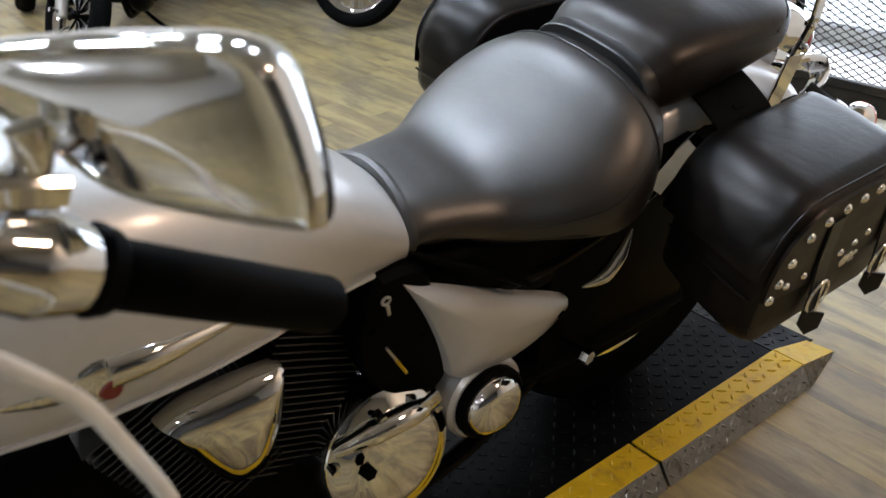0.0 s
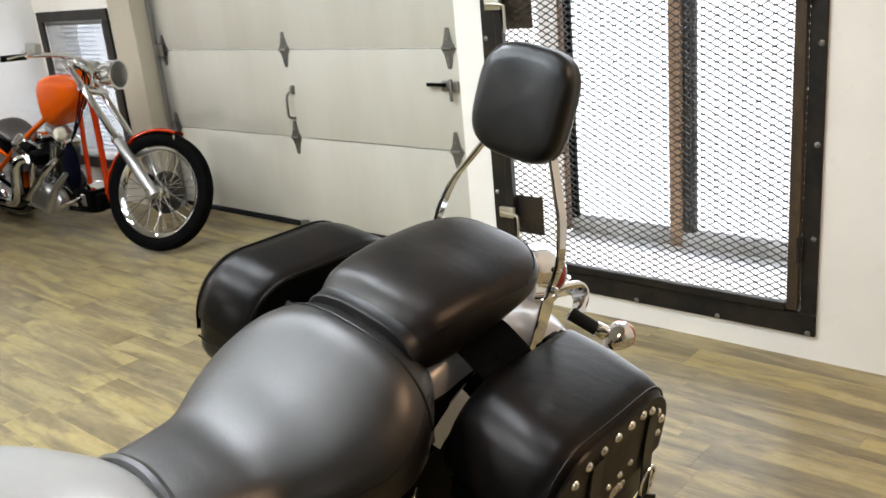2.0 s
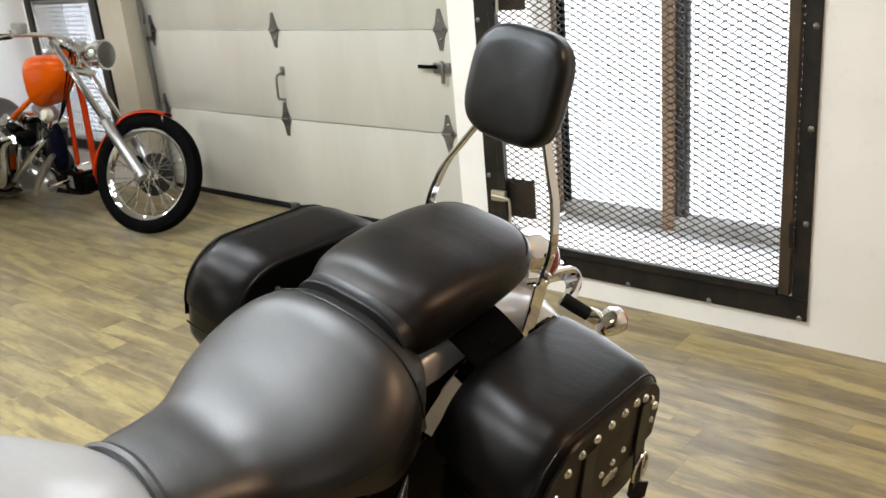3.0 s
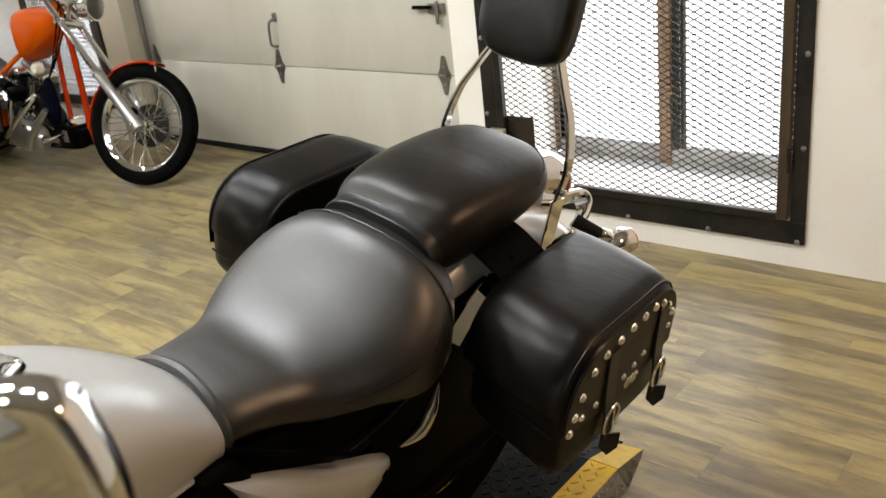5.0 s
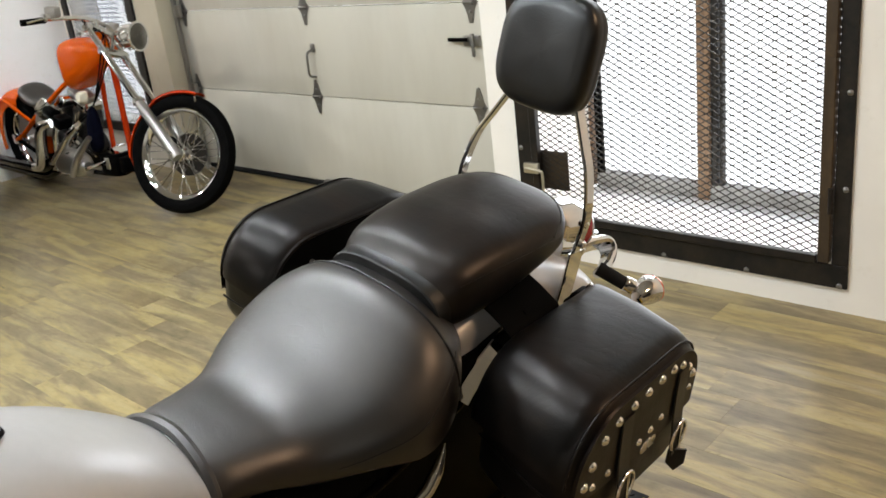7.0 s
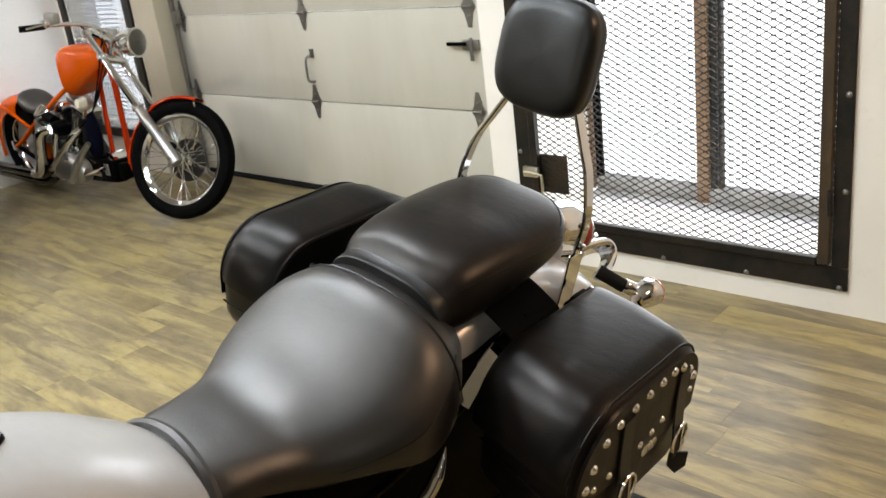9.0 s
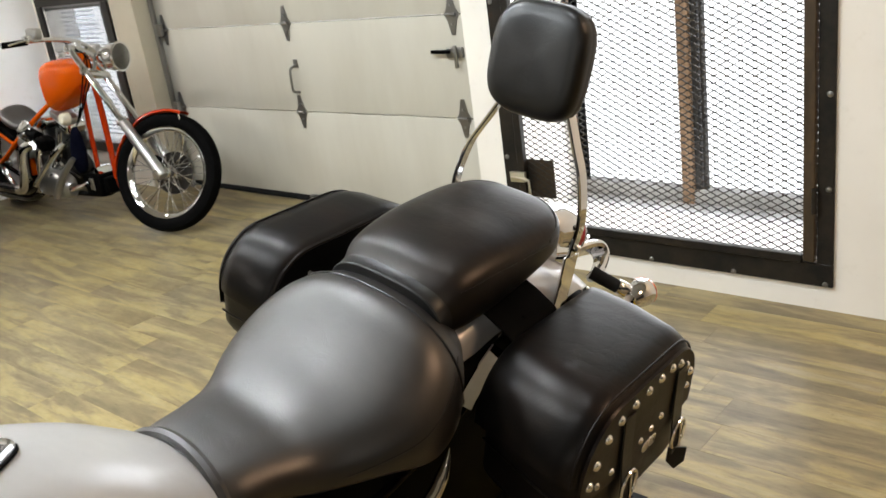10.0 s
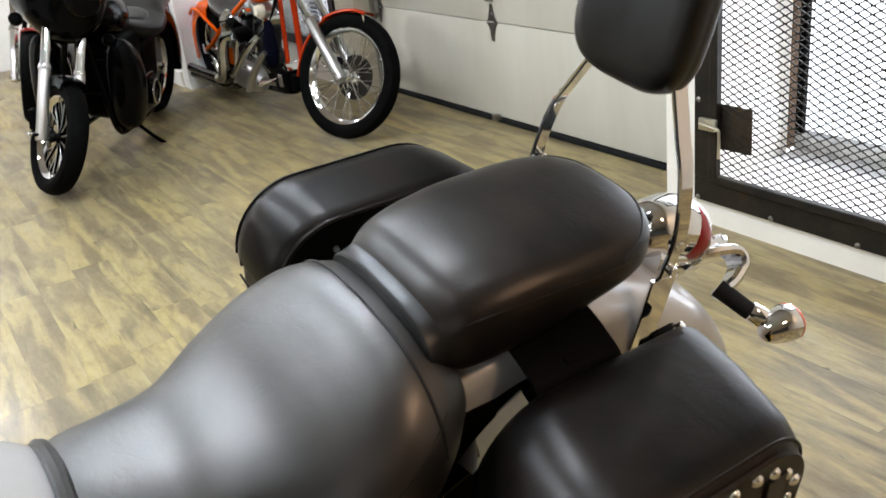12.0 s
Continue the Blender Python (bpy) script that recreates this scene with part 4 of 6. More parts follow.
def pad():
    """A cushion with a softly domed face, a rolled edge and a flat back."""
    rings = []
    hw, hh, ex = 0.103, 0.108, 3.3
    for d, k in ((-0.037, 0.02), (-0.0365, 0.25), (-0.035, 0.5), (-0.032, 0.72), (-0.0275, 0.86), (-0.020, 0.95), (-0.010, 0.99), (0.002, 1.0), (0.006, 0.992), (0.010, 1.0), (0.020, 0.995), (0.026, 0.97), (0.029, 0.90), (0.030, 0.4), (0.030, 0.02)):
        row = []
        for j in range(64):
            a = 2 * math.pi * j / 64
            c, s = sgn_pow(math.cos(a), 2 / ex), sgn_pow(math.sin(a), 2 / ex)
            row.append(Vector((hw * c * k, d - 0.010 * c * c * k, hh * s * k)))
        rings.append(row)
    return moved(skin(rings), pose(0.014, 1.446, 1.203, -12, 0, 0))


backrest = part("backrest_pad", pad(), PAD_VINYL, bike, "rounded black vinyl backrest pad")


# ---- saddlebags ----
def bag_ring(x, s=1):
    """Outline of the bag at depth x, in (y, z)."""
    t = (x - 0.20) / (0.434 - 0.20)
    e = max(0.0, (t - 0.7) / 0.3) ** 2
    if s > 0:
        front, back = 1.056 - 0.066 * t + 0.014 * e, 1.466 - 0.070 * t - 0.008 * e
        top, bot = 0.806 + 0.024 * t + 0.014 * t * (1 - t) - 0.006 * e, 0.555 + 0.012 * t
        rf, rb = 0.115, 0.085
    else:
        front, back = 1.016 - 0.022 * t + 0.010 * e, 1.495 - 0.053 * t - 0.008 * e
        top, bot = 0.818 + 0.020 * t - 0.006 * e, 0.60
        rf, rb = 0.116, 0.135
    pts = []
    for cy, cz, r, a0 in ((back - rb, top - rb, rb, 0), (front + rf, top - rf, rf, 90), (front + 0.05, bot + 0.05, 0.05, 180), (back - 0.05, bot + 0.05, 0.05, 270)):
        for i in range(11):
            a = radians(a0 + 9 * i)
            pts.append(Vector((x, cy + r * math.cos(a), cz + r * math.sin(a))))
    return pts


def shrink(ring_pts, d):
    c = sum(ring_pts, Vector()) / len(ring_pts)
    out = []
    for p in ring_pts:
        v = p - c
        v.x = 0
        out.append(p - v.normalized() * d)
    return out


def bag_body(s):
    xs = [(0.216, 0.04), (0.218, 0.018), (0.222, 0.010), (0.235, 0.007), (0.30, 0.003), (0.40, 0.003), (0.422, 0.006), (0.431, 0.012), (0.434, 0.022)]
    if s < 0:   # narrower, with a rolled rim round the inner panel
        xs = [(0.285, 0.03), (0.284, 0.012), (0.280, 0.010), (0.277, 0.006), (0.279, 0.002), (0.286, 0.0)] + xs[5:]
    rings = [[Vector((s * p.x, p.y, p.z)) for p in shrink(bag_ring(x, s), d)] for x, d in xs]
    return skin(rings)


def stud(bm_list, p, s, r):
    bm_list.append(moved(lathe([(0.001, 0.70 * r), (r * 0.45, 0.62 * r), (r * 0.78, 0.40 * r), (r * 0.95, 0.18 * r), (r, 0.0), (0.001, 0.0)], None, 14), pose(p[0], p[1], p[2], 0, s * 90, 0)))


def saddlebag(s):
    b = part("saddlebag", bag_body(s), BAG_LEATHER, bike, "studded black leather saddlebag with two buckled straps")
    ox = s * 0.434
    # overhanging lid: a shell over the upper half, open towards the seat
    def lid_line(x, d):
        return [Vector((s * p.x, p.y, p.z)) for p in shrink(bag_ring(x, s), -d)[0:22]]
    outer = [(0.197, 0.000), (0.201, 0.004), (0.22, 0.005), (0.30, 0.007), (0.39, 0.005), (0.415, 0.002), (0.428, -0.004), (0.436, -0.012)]
    if s < 0:
        outer = [(0.284, 0.0), (0.288, 0.003)] + outer[3:]
    inner = [(0.432, -0.015), (0.40, -0.003), (0.30, -0.001), (0.199 if s > 0 else 0.286, -0.004)]
    lid = part("lid", skin([lid_line(x, d) for x, d in outer + inner] + [lid_line(*outer[0])], False, False), BAG_LEATHER, b, "domed black leather lid")
    for k in (0.0,):
        part("lid_seam", tube([Vector((s * p.x, p.y, p.z)) for p in shrink(bag_ring(0.424, s), -0.0015)[0:22]], 0.0022, 8, 1), BAG_LEATHER, lid)
    part("lower_seam", tube([Vector((s * x, bag_ring(x, s)[22].y - 0.001, 0.672)) for x in ((0.225, 0.28, 0.36, 0.42) if s > 0 else (0.29, 0.33, 0.38, 0.42))], 0.0022, 6, 3), BAG_LEATHER, b)
    if s < 0:
        panel = [(p.y, p.z) for p in shrink(bag_ring(0.28, s), 0.011)]
        inner_panel = part("inner_panel", plate(panel, 0.004, Matrix(((0, 0, 1, -0.284), (1, 0, 0, 0), (0, 1, 0, 0), (0, 0, 0, 1)))), TYRE, b, "flat black inner panel")
        part("inner_screw", rod((-0.281, 1.118, 0.765), (-0.2745, 1.118, 0.765), 0.006, 0.005, 10), GALV, inner_panel)
    # face flap of the lid: a thin plate hanging over the outer face
    fl = [(p.y, p.z) for p in shrink(bag_ring(0.434, s), 0.003)[0:22]]
    y0, y1 = fl[-1][0], fl[0][0]
    lower = [(y0 + (y1 - y0) * i / 12, 0.658 + 0.02 * abs(1 - 2 * i / 12) ** 2) for i in range(13)]
    flap = bmesh.new()
    outline = fl + lower
    va = [flap.verts.new((ox + s * 0.001, y, z)) for y, z in outline]
    vb = [flap.verts.new((ox + s * 0.006, y, z)) for y, z in shrink2(outline, 0.003)]
    flap.faces.new(vb)
    for i in range(len(outline)):
        j = (i + 1) % len(outline)
        flap.faces.new((va[i], va[j], vb[j], vb[i]))
    fo = part("flap", flap, BAG_LEATHER, b, "black leather lid flap with chrome studs")
    for y, z in ((1.024, 0.678), (1.034, 0.706), (1.049, 0.739), (1.076, 0.775), (1.112, 0.790), (1.155, 0.797), (1.198, 0.800), (1.24, 0.802), (1.279, 0.802), (1.312, 0.794), (1.340, 0.776), (1.362, 0.752)):
        lst = []
        stud(lst, (ox + s * 0.006, y, z), s, 0.0088)
        part("stud", lst[0], STUD, fo)
    for y, z in ((1.06, 0.69), (1.105, 0.690), (1.20, 0.694), (1.235, 0.700), (1.268, 0.708), (1.335, 0.719), (1.36, 0.722)):
        lst = []
        stud(lst, (ox + s * 0.006, y, z), s, 0.0068)
        part("stud", lst[0], STUD, fo)
    part("badge", plate(rounded(0.05, 0.022, 0.010, 5), 0.003, pose(ox + s * 0.005, 1.236, 0.668, 90, 0, 90 * s), 0.001), DULL_CHROME, fo, "small oval metal badge")
    for y in (1.145, 1.325):
        st = part("strap", strip([(ox + s * 0.008, y - 0.006, 0.785), (ox + s * 0.010, y, 0.70), (ox + s * 0.014, y + 0.010, 0.63), (ox + s * 0.016, y + 0.016, 0.592)], (0, 1, 0), 0.034, 0.004, 4), STRAP_LEATHER, b, "leather strap with a buckle")
        part("strap_tip", plate([(-0.017, 0.02), (0.017, 0.02), (0.017, -0.012), (0.0, -0.030), (-0.017, -0.012)], 0.004, pose(ox + s * 0.019, y + 0.018, 0.578, 90, 0, 45 * s)), STRAP_LEATHER, st)
        part("buckle", tube([(ox + s * 0.016, y + 0.016 + 0.024 * math.cos(a), 0.628 + 0.031 * math.sin(a)) for a in [2 * math.pi * i / 20 for i in range(20)]], 0.0035, 8, 1, None, True), CHROME, st, "rounded chrome buckle")
        part("buckle_pin", rod((ox + s * 0.017, y + 0.016, 0.656), (ox + s * 0.02, y + 0.02, 0.60), 0.0025), CHROME, st)
    return b


def shrink2(outline, d):
    cy = sum(p[0] for p in outline) / len(outline)
    cz = sum(p[1] for p in outline) / len(outline)
    out = []
    for y, z in outline:
        v = Vector((y - cy, z - cz)).normalized()
        out.append((y - v.x * d, z - v.y * d))
    return out


for side in (1, -1):
    saddlebag(side)
    bp = part("bag_bracket", strip([(side * 0.085, 1.222, 0.846), (side * 0.125, 1.225, 0.836), (side * 0.165, 1.227, 0.818), (side * 0.196, 1.228, 0.796), (side * 0.206, 1.23, 0.74)], (0, 1, 0), 0.145, 0.005, 4), BLACK_METAL, bike, "flat black steel bag bracket")
    part("bracket_slot", strip([(side * 0.176, 1.215, 0.8165), (side * 0.176, 1.24, 0.8165)], (1, 0, -0.6), 0.009, 0.003, 1), TYRE, bp)
    part("strut_cover", strip([(side * 0.168, 1.065, 0.697), (side * 0.166, 1.095, 0.722), (side * 0.163, 1.135, 0.746), (side * 0.161, 1.170, 0.762)], (side * 0.85, 0.2, -0.34), 0.032, 0.010, 6), CHROME, bike, "curved chrome mudguard strut")
    part("bag_clip", tube([(side * 0.188, 1.12, 0.716), (side * 0.188, 1.142, 0.741), (side * 0.188, 1.17, 0.756), (side * 0.188, 1.172, 0.742), (side * 0.188, 1.148, 0.722)], 0.0035, 8), CHROME, bike)
    part("inner_guard", plate(rounded(0.40, 0.48, 0.06, 6), 0.010, pose(side * 0.134 - 0.005, 1.09, 0.515, 90, 0, 90), 0.003), BLACK_PLASTIC, bike, "black plastic inner guard")
    clamp = part("bag_clamp", join(box(0.03, 0.05, 0.022, (side * 0.172, 1.415, 0.762), 0.006, 2), box(0.014, 0.035, 0.03, (side * 0.162, 1.392, 0.75), 0.004, 2)), BLACK_METAL, bike, "black bag clamp with a chrome bolt")
    part("bolt", rod((side * 0.174, 1.428, 0.772), (side * 0.182, 1.434, 0.783), 0.008, 0.007, 10, 0.002), CHROME, clamp)
    # side cover and the chrome blade beneath the seat
    out = [(0.565, 0.712), (0.66, 0.660), (0.78, 0.592), (0.895, 0.532), (0.925, 0.507), (0.905, 0.482), (0.86, 0.455), (0.79, 0.44), (0.715, 0.445), (0.665, 0.47), (0.645, 0.53), (0.61, 0.62)]
    ps = [Vector((0, y, z)) for y, z in out]
    ps = curve_points(ps + [ps[0]], 4)[:-1]
    cy, cz = 0.74, 0.545
    rings = []
    for k, (f, dx) in enumerate(((1.0, 0.0), (1.0, 0.012), (0.94, 0.024), (0.75, 0.034), (0.45, 0.04), (0.1, 0.042))):
        rings.append([Vector((side * (0.138 + dx), cy + (p.y - cy) * f, cz + (p.z - cz) * f)) for p in ps])
    sc = part("side_cover", skin(rings), SILVER, bike, "silver painted side cover")
    part("screw", rod((side * 0.157, 0.895, 0.500), (side * 0.172, 0.895, 0.500), 0.008, n=14), BLACK_METAL, sc)
    part("chrome_blade", tube([(side * 0.20, 0.893, 0.589), (side * 0.205, 0.935, 0.597), (side * 0.202, 0.968, 0.624), (side * 0.195, 0.994, 0.666)], [0.002, 0.013, 0.012, 0.001], 14), CHROME, bike, "curved chrome trim blade")


# ---- engine, frame and handlebar of the silver cruiser ----
def x_disc(profile, at, side, n=36, tilt=0.0):
    """A turned part whose axis points out to one side, raised by a tilt."""
    return lathe(profile, pose(at[0], at[1], at[2], 0, (90 - tilt) * side, 0), n)


engine = part("engine", box(0.26, 0.44, 0.26, (0, 0.36, 0.30), 0.04, 3), ENGINE_BLACK, bike, "black engine block with chrome covers")
for cy, tilt in ((0.20, 26), (0.46, -26)):
    base = Vector((0, 0.33, 0.36))
    d = Vector((0, math.sin(radians(-tilt)), math.cos(radians(tilt))))
    for i in range(21):
        c = base + d * (0.06 + 0.013 * i)
        part("fin", box(0.25 - 0.0012 * i, 0.17, 0.0034, (c.x, c.y, c.z), 0.001, 1, (tilt, 0, 0)), FIN_METAL, engine)
    c = base + d * 0.20
    part("cylinder", rod(base, base + d * 0.35, 0.068, 0.068, 20), ENGINE_BLACK, engine)
for s in (1, -1):
    # rocker side cover, in front of the forward cylinder
    out = [(0.20, 0.645), (0.245, 0.665), (0.36, 0.662), (0.378, 0.64), (0.365, 0.55), (0.335, 0.482), (0.285, 0.478), (0.245, 0.54)]
    ps = curve_points([Vector((0, a, b)) for a, b in out + out[:1]], 4)[:-1]
    rings = []
    for f, dx in ((1.0, 0.0), (1.0, 0.012), (0.96, 0.024), (0.88, 0.034), (0.74, 0.044), (0.55, 0.051), (0.32, 0.056), (0.1, 0.058)):
        rings.append([Vector((s * (0.126 + dx), 0.30 + (p.y - 0.30) * f, 0.575 + (p.z - 0.575) * f)) for p in ps])
    part("rocker_cover", skin(rings), CHROME, engine, "polished chrome cylinder cover")
    # crankcase cover
    cc = part("crankcase_cover", x_disc([(0.001, 0.045), (0.06, 0.043), (0.085, 0.036), (0.10, 0.022), (0.112, 0.018), (0.118, 0.008), (0.12, -0.03), (0.001, -0.03)], (s * 0.16, 0.535, 0.385), s, 48, 20), CHROME, engine, "large chrome crankcase cover")
    part("cover_boss", tube([(s * 0.165, 0.44, 0.448), (s * 0.178, 0.50, 0.466), (s * 0.180, 0.57, 0.466), (s * 0.168, 0.625, 0.446)], [0.010, 0.020, 0.020, 0.010], 14), CHROME, cc)
    part("cover_bracket", box(0.012, 0.05, 0.03, (s * 0.182, 0.60, 0.472), 0.004, 2, (20, 0, 0)), CHROME, cc, "small chrome bracket")
    part("hex_plug", rod((s * 0.205, 0.47, 0.43), (s * 0.222, 0.47, 0.436), 0.013, 0.012, 6, 0.002), BLACK_METAL, cc, "dark hexagonal plug")
    for a in (35, 100, 160, 250, 310):
        part("bolt", rod((s * 0.165, 0.535 + 0.108 * math.cos(radians(a)), 0.385 + 0.108 * math.sin(radians(a))), (s * 0.185, 0.535 + 0.108 * math.cos(radians(a)), 0.385 + 0.108 * math.sin(radians(a))), 0.007, n=6), CHROME, cc)
    # oval cover below the side cover
    oc = part("round_cover", x_disc([(0.001, 0.030), (0.030, 0.029), (0.048, 0.022), (0.056, 0.012), (0.058, 0.0), (0.001, -0.01)], (s * 0.19, 0.735, 0.395), s, 40, 8), CHROME, bike, "round chrome cover with a dark ring")
    part("dark_ring", x_disc([(0.056, 0.004), (0.063, 0.006), (0.069, 0.0), (0.069, -0.02), (0.056, -0.02)], (s * 0.19, 0.735, 0.395), s, 40, 8), BLACK_PLASTIC, oc)
    part("cover_body", x_disc([(0.001, -0.012), (0.074, -0.012), (0.08, -0.02), (0.08, -0.06), (0.001, -0.06)], (s * 0.19, 0.735, 0.395), s, 40, 8), SILVER, oc)
    # black side panel ahead of the silver cover
    fo = [(0.53, 0.735), (0.60, 0.725), (0.635, 0.64), (0.66, 0.54), (0.665, 0.46), (0.62, 0.44), (0.54, 0.50), (0.50, 0.58), (0.50, 0.68)]
    fp = curve_points([Vector((0, a, b)) for a, b in fo + fo[:1]], 4)[:-1]
    fpn = part("frame_panel", skin([[Vector((s * (0.10 + dx), 0.58 + (p.y - 0.58) * f, 0.59 + (p.z - 0.59) * f)) for p in fp] for f, dx in ((1.0, 0.0), (1.0, 0.035), (0.93, 0.046), (0.7, 0.052), (0.3, 0.055), (0.05, 0.055))]), BLACK_PLASTIC, bike, "black frame panel")
    part("key_ring", ring(0.0065, 0.0022, pose(s * 0.157, 0.531, 0.704, 0, 90, 0)), CAST_ALU, fpn, "small dull metal ring")
    part("key_tab", box(0.003, 0.006, 0.022, (s * 0.158, 0.535, 0.686), 0.001, 1, (12, 0, 0)), CAST_ALU, fpn)
    part("warning_rod", rod((s * 0.160, 0.533, 0.614), (s * 0.160, 0.552, 0.578), 0.0024, n=8), CAST_ALU, fpn, "thin bare metal rod")
    part("rod_tip", rod((s * 0.160, 0.552, 0.578), (s * 0.160, 0.572, 0.540), 0.0028, n=8), PLATE_YELLOW, fpn, "yellow sleeve")
    for by, bz in ((0.505, 0.676), (0.512, 0.648), (0.520, 0.722), (0.60, 0.60)):
        part("bolt", rod((s * 0.146, by, bz), (s * 0.158, by, bz), 0.0045, n=8), BLACK_METAL, fpn)
    part("cable_clip", box(0.010, 0.014, 0.009, (s * 0.124, 0.470, 0.676), 0.003, 2, (20, 0, 0)), CAST_ALU, fpn, "small bright clip")
    part("seat_rail", tube([(s * 0.122, 0.592, 0.738), (s * 0.140, 0.655, 0.703), (s * 0.152, 0.70, 0.680), (s * 0.168, 0.80, 0.615)], 0.0065, 10), BLACK_METAL, bike, "black frame rail beneath the seat")
    part("frame_tube", tube([(s * 0.03, -0.18, 0.84), (s * 0.10, 0.0, 0.55), (s * 0.13, 0.08, 0.24), (s * 0.13, 0.25, 0.18), (s * 0.13, 0.70, 0.19), (s * 0.12, 0.90, 0.30)], 0.018, 12), GLOSS_BLACK, bike)
    part("frame_tube", tube([(s * 0.05, 0.50, 0.72), (s * 0.12, 0.75, 0.60), (s * 0.13, 1.0, 0.62), (s * 0.125, 1.25, 0.73)], 0.017, 12), GLOSS_BLACK, bike)
    part("swing_arm", tube([(s * 0.12, 0.80, 0.34), (s * 0.125, 1.05, 0.325), (s * 0.12, 1.30, 0.325)], 0.026, 12), BLACK_METAL, bike)
    fp = part("foot_peg", rod((s * 0.15, 0.93, 0.40), (s * 0.20, 0.94, 0.405), 0.012, 0.012, 12), BLACK_METAL, bike, "passenger foot peg bracket")
    part("peg_nut", rod((s * 0.20, 0.94, 0.405), (s * 0.214, 0.942, 0.406), 0.016, 0.014, 6), CHROME, fp)
    part("fork_leg", rod((s * 0.105, -0.42, 0.33), (s * 0.105, -0.22, 0.95), 0.024, 0.022, 16), CHROME, bike, "chrome fork leg")
part("front_block", box(0.20, 0.36, 0.42, (0, 0.06, 0.40), 0.04, 3), ENGINE_BLACK, engine, "dark front of the engine")
part("under_seat_tray", box(0.276, 0.50, 0.17, (0, 0.85, 0.622), 0.03, 3), BLACK_PLASTIC, bike, "black plastic tray beneath the seat")
part("battery_box", box(0.22, 0.26, 0.26, (0, 0.76, 0.47), 0.03, 3), BLACK_PLASTIC, bike)

bar = part("handlebar", tube([(0.497, 0.10, 1.200), (0.49, -0.02, 1.275), (0.40, -0.16, 1.27), (0.22, -0.22, 1.12), (0.06, -0.22, 1.06), (-0.06, -0.22, 1.06), (-0.22, -0.22, 1.12), (-0.40, -0.16, 1.27), (-0.49, -0.02, 1.275), (-0.497, 0.10, 1.20)], 0.0125, 14), CHROME, bike, "wide chrome pulled-back handlebar")
for s in (1, -1):
    g = part("grip", rod((s * 0.496, 0.098, 1.202), (s * 0.498, 0.236, 1.110), 0.0205, 0.0205, 24, 0.005), GRIP_RUBBER, bar, "black rubber grip")
    part("grip_flange", rod((s * 0.496, 0.085, 1.211), (s * 0.496, 0.097, 1.203), 0.027, 0.025, 24, 0.003), GRIP_RUBBER, g)
    part("switch_housing", tube([(s * 0.496, 0.084, 1.211), (s * 0.497, 0.06, 1.228), (s * 0.498, 0.03, 1.247)], [0.024, 0.030, 0.024], 20), CHROME, bar, "chrome switch housing")
    part("lever", strip([(s * 0.49, 0.035, 1.275), (s * 0.497, 0.055, 1.272), (s * 0.497, 0.085, 1.262)], (0, -0.5, 0.85), 0.018, 0.009, 5), CHROME, bar, "chrome lever root")
    part("lever_clamp", rod((s * 0.482, 0.02, 1.262), (s * 0.50, 0.055, 1.268), 0.016, 0.018, 14, 0.003), CHROME, bar)


def mirror_back(s):
    cx = [(0.434, 0.064, 1.298), (0.430, 0.063, 1.313), (0.486, 0.124, 1.33), (0.534, 0.171, 1.335), (0.554, 0.183, 1.308), (0.572, 0.185, 1.26), (0.565, 0.175, 1.249), (0.502, 0.115, 1.253), (0.462, 0.084, 1.28)]
    pts = [Vector(p) for p in cx]
    ps = []
    m = len(pts)
    for i in range(m):
        p0, p1, p2, p3 = pts[i - 1], pts[i], pts[(i + 1) % m], pts[(i + 2) % m]
        for k in range(6):
            t = k / 6
            ps.append(0.5 * ((2 * p1) + (p2 - p0) * t + (2 * p0 - 5 * p1 + 4 * p2 - p3) * t * t + (3 * p1 - p0 - 3 * p2 + p3) * t ** 3))
    c = sum(ps, Vector()) / len(ps)
    n = Vector((0.68, -0.70, 0.22)).normalized()
    rings = []
    for f, h in ((0.97, -0.026), (1.03, -0.024), (1.045, -0.014), (1.04, -0.003), (1.005, 0.005), (0.96, 0.0075), (0.915, 0.0055), (0.885, 0.0050), (0.75, 0.0068), (0.5, 0.0092), (0.25, 0.0106), (0.03, 0.011)):
        rings.append([Vector((s * (c + (p - c) * f + n * h).x, (c + (p - c) * f + n * h).y, (c + (p - c) * f + n * h).z)) for p in ps])
    return rings, c, n


for s in (1, -1):
    rings, c, n = mirror_back(s)
    mb = part("mirror_shell", skin(rings), CHROME, bar, "polished chrome mirror shell seen from its back")
    gl = [p - Vector((s * n.x, n.y, n.z)) * 0.002 for p in rings[0]]
    part("mirror_glass", skin([rings[0], gl]), MIRROR_GLASS, mb)
    part("mirror_stem", tube([(s * 0.487, 0.05, 1.255), (s * 0.485, 0.068, 1.268), (s * 0.492, 0.075, 1.285), (s * 0.490, 0.075, 1.30)], [0.011, 0.011, 0.010, 0.010], 14), CHROME, mb)
part("clutch_cable", tube([(0.50, -0.02, 1.262), (0.555, 0.0, 1.262), (0.578, 0.03, 1.238), (0.577, 0.053, 1.20), (0.587, 0.066, 1.166), (0.604, 0.077, 1.13), (0.60, 0.08, 1.05), (0.50, 0.0, 0.88), (0.25, -0.15, 0.70), (0.1, -0.1, 0.5)], 0.0048, 10), CABLE_GREY, bike, "grey sheathed control cable")


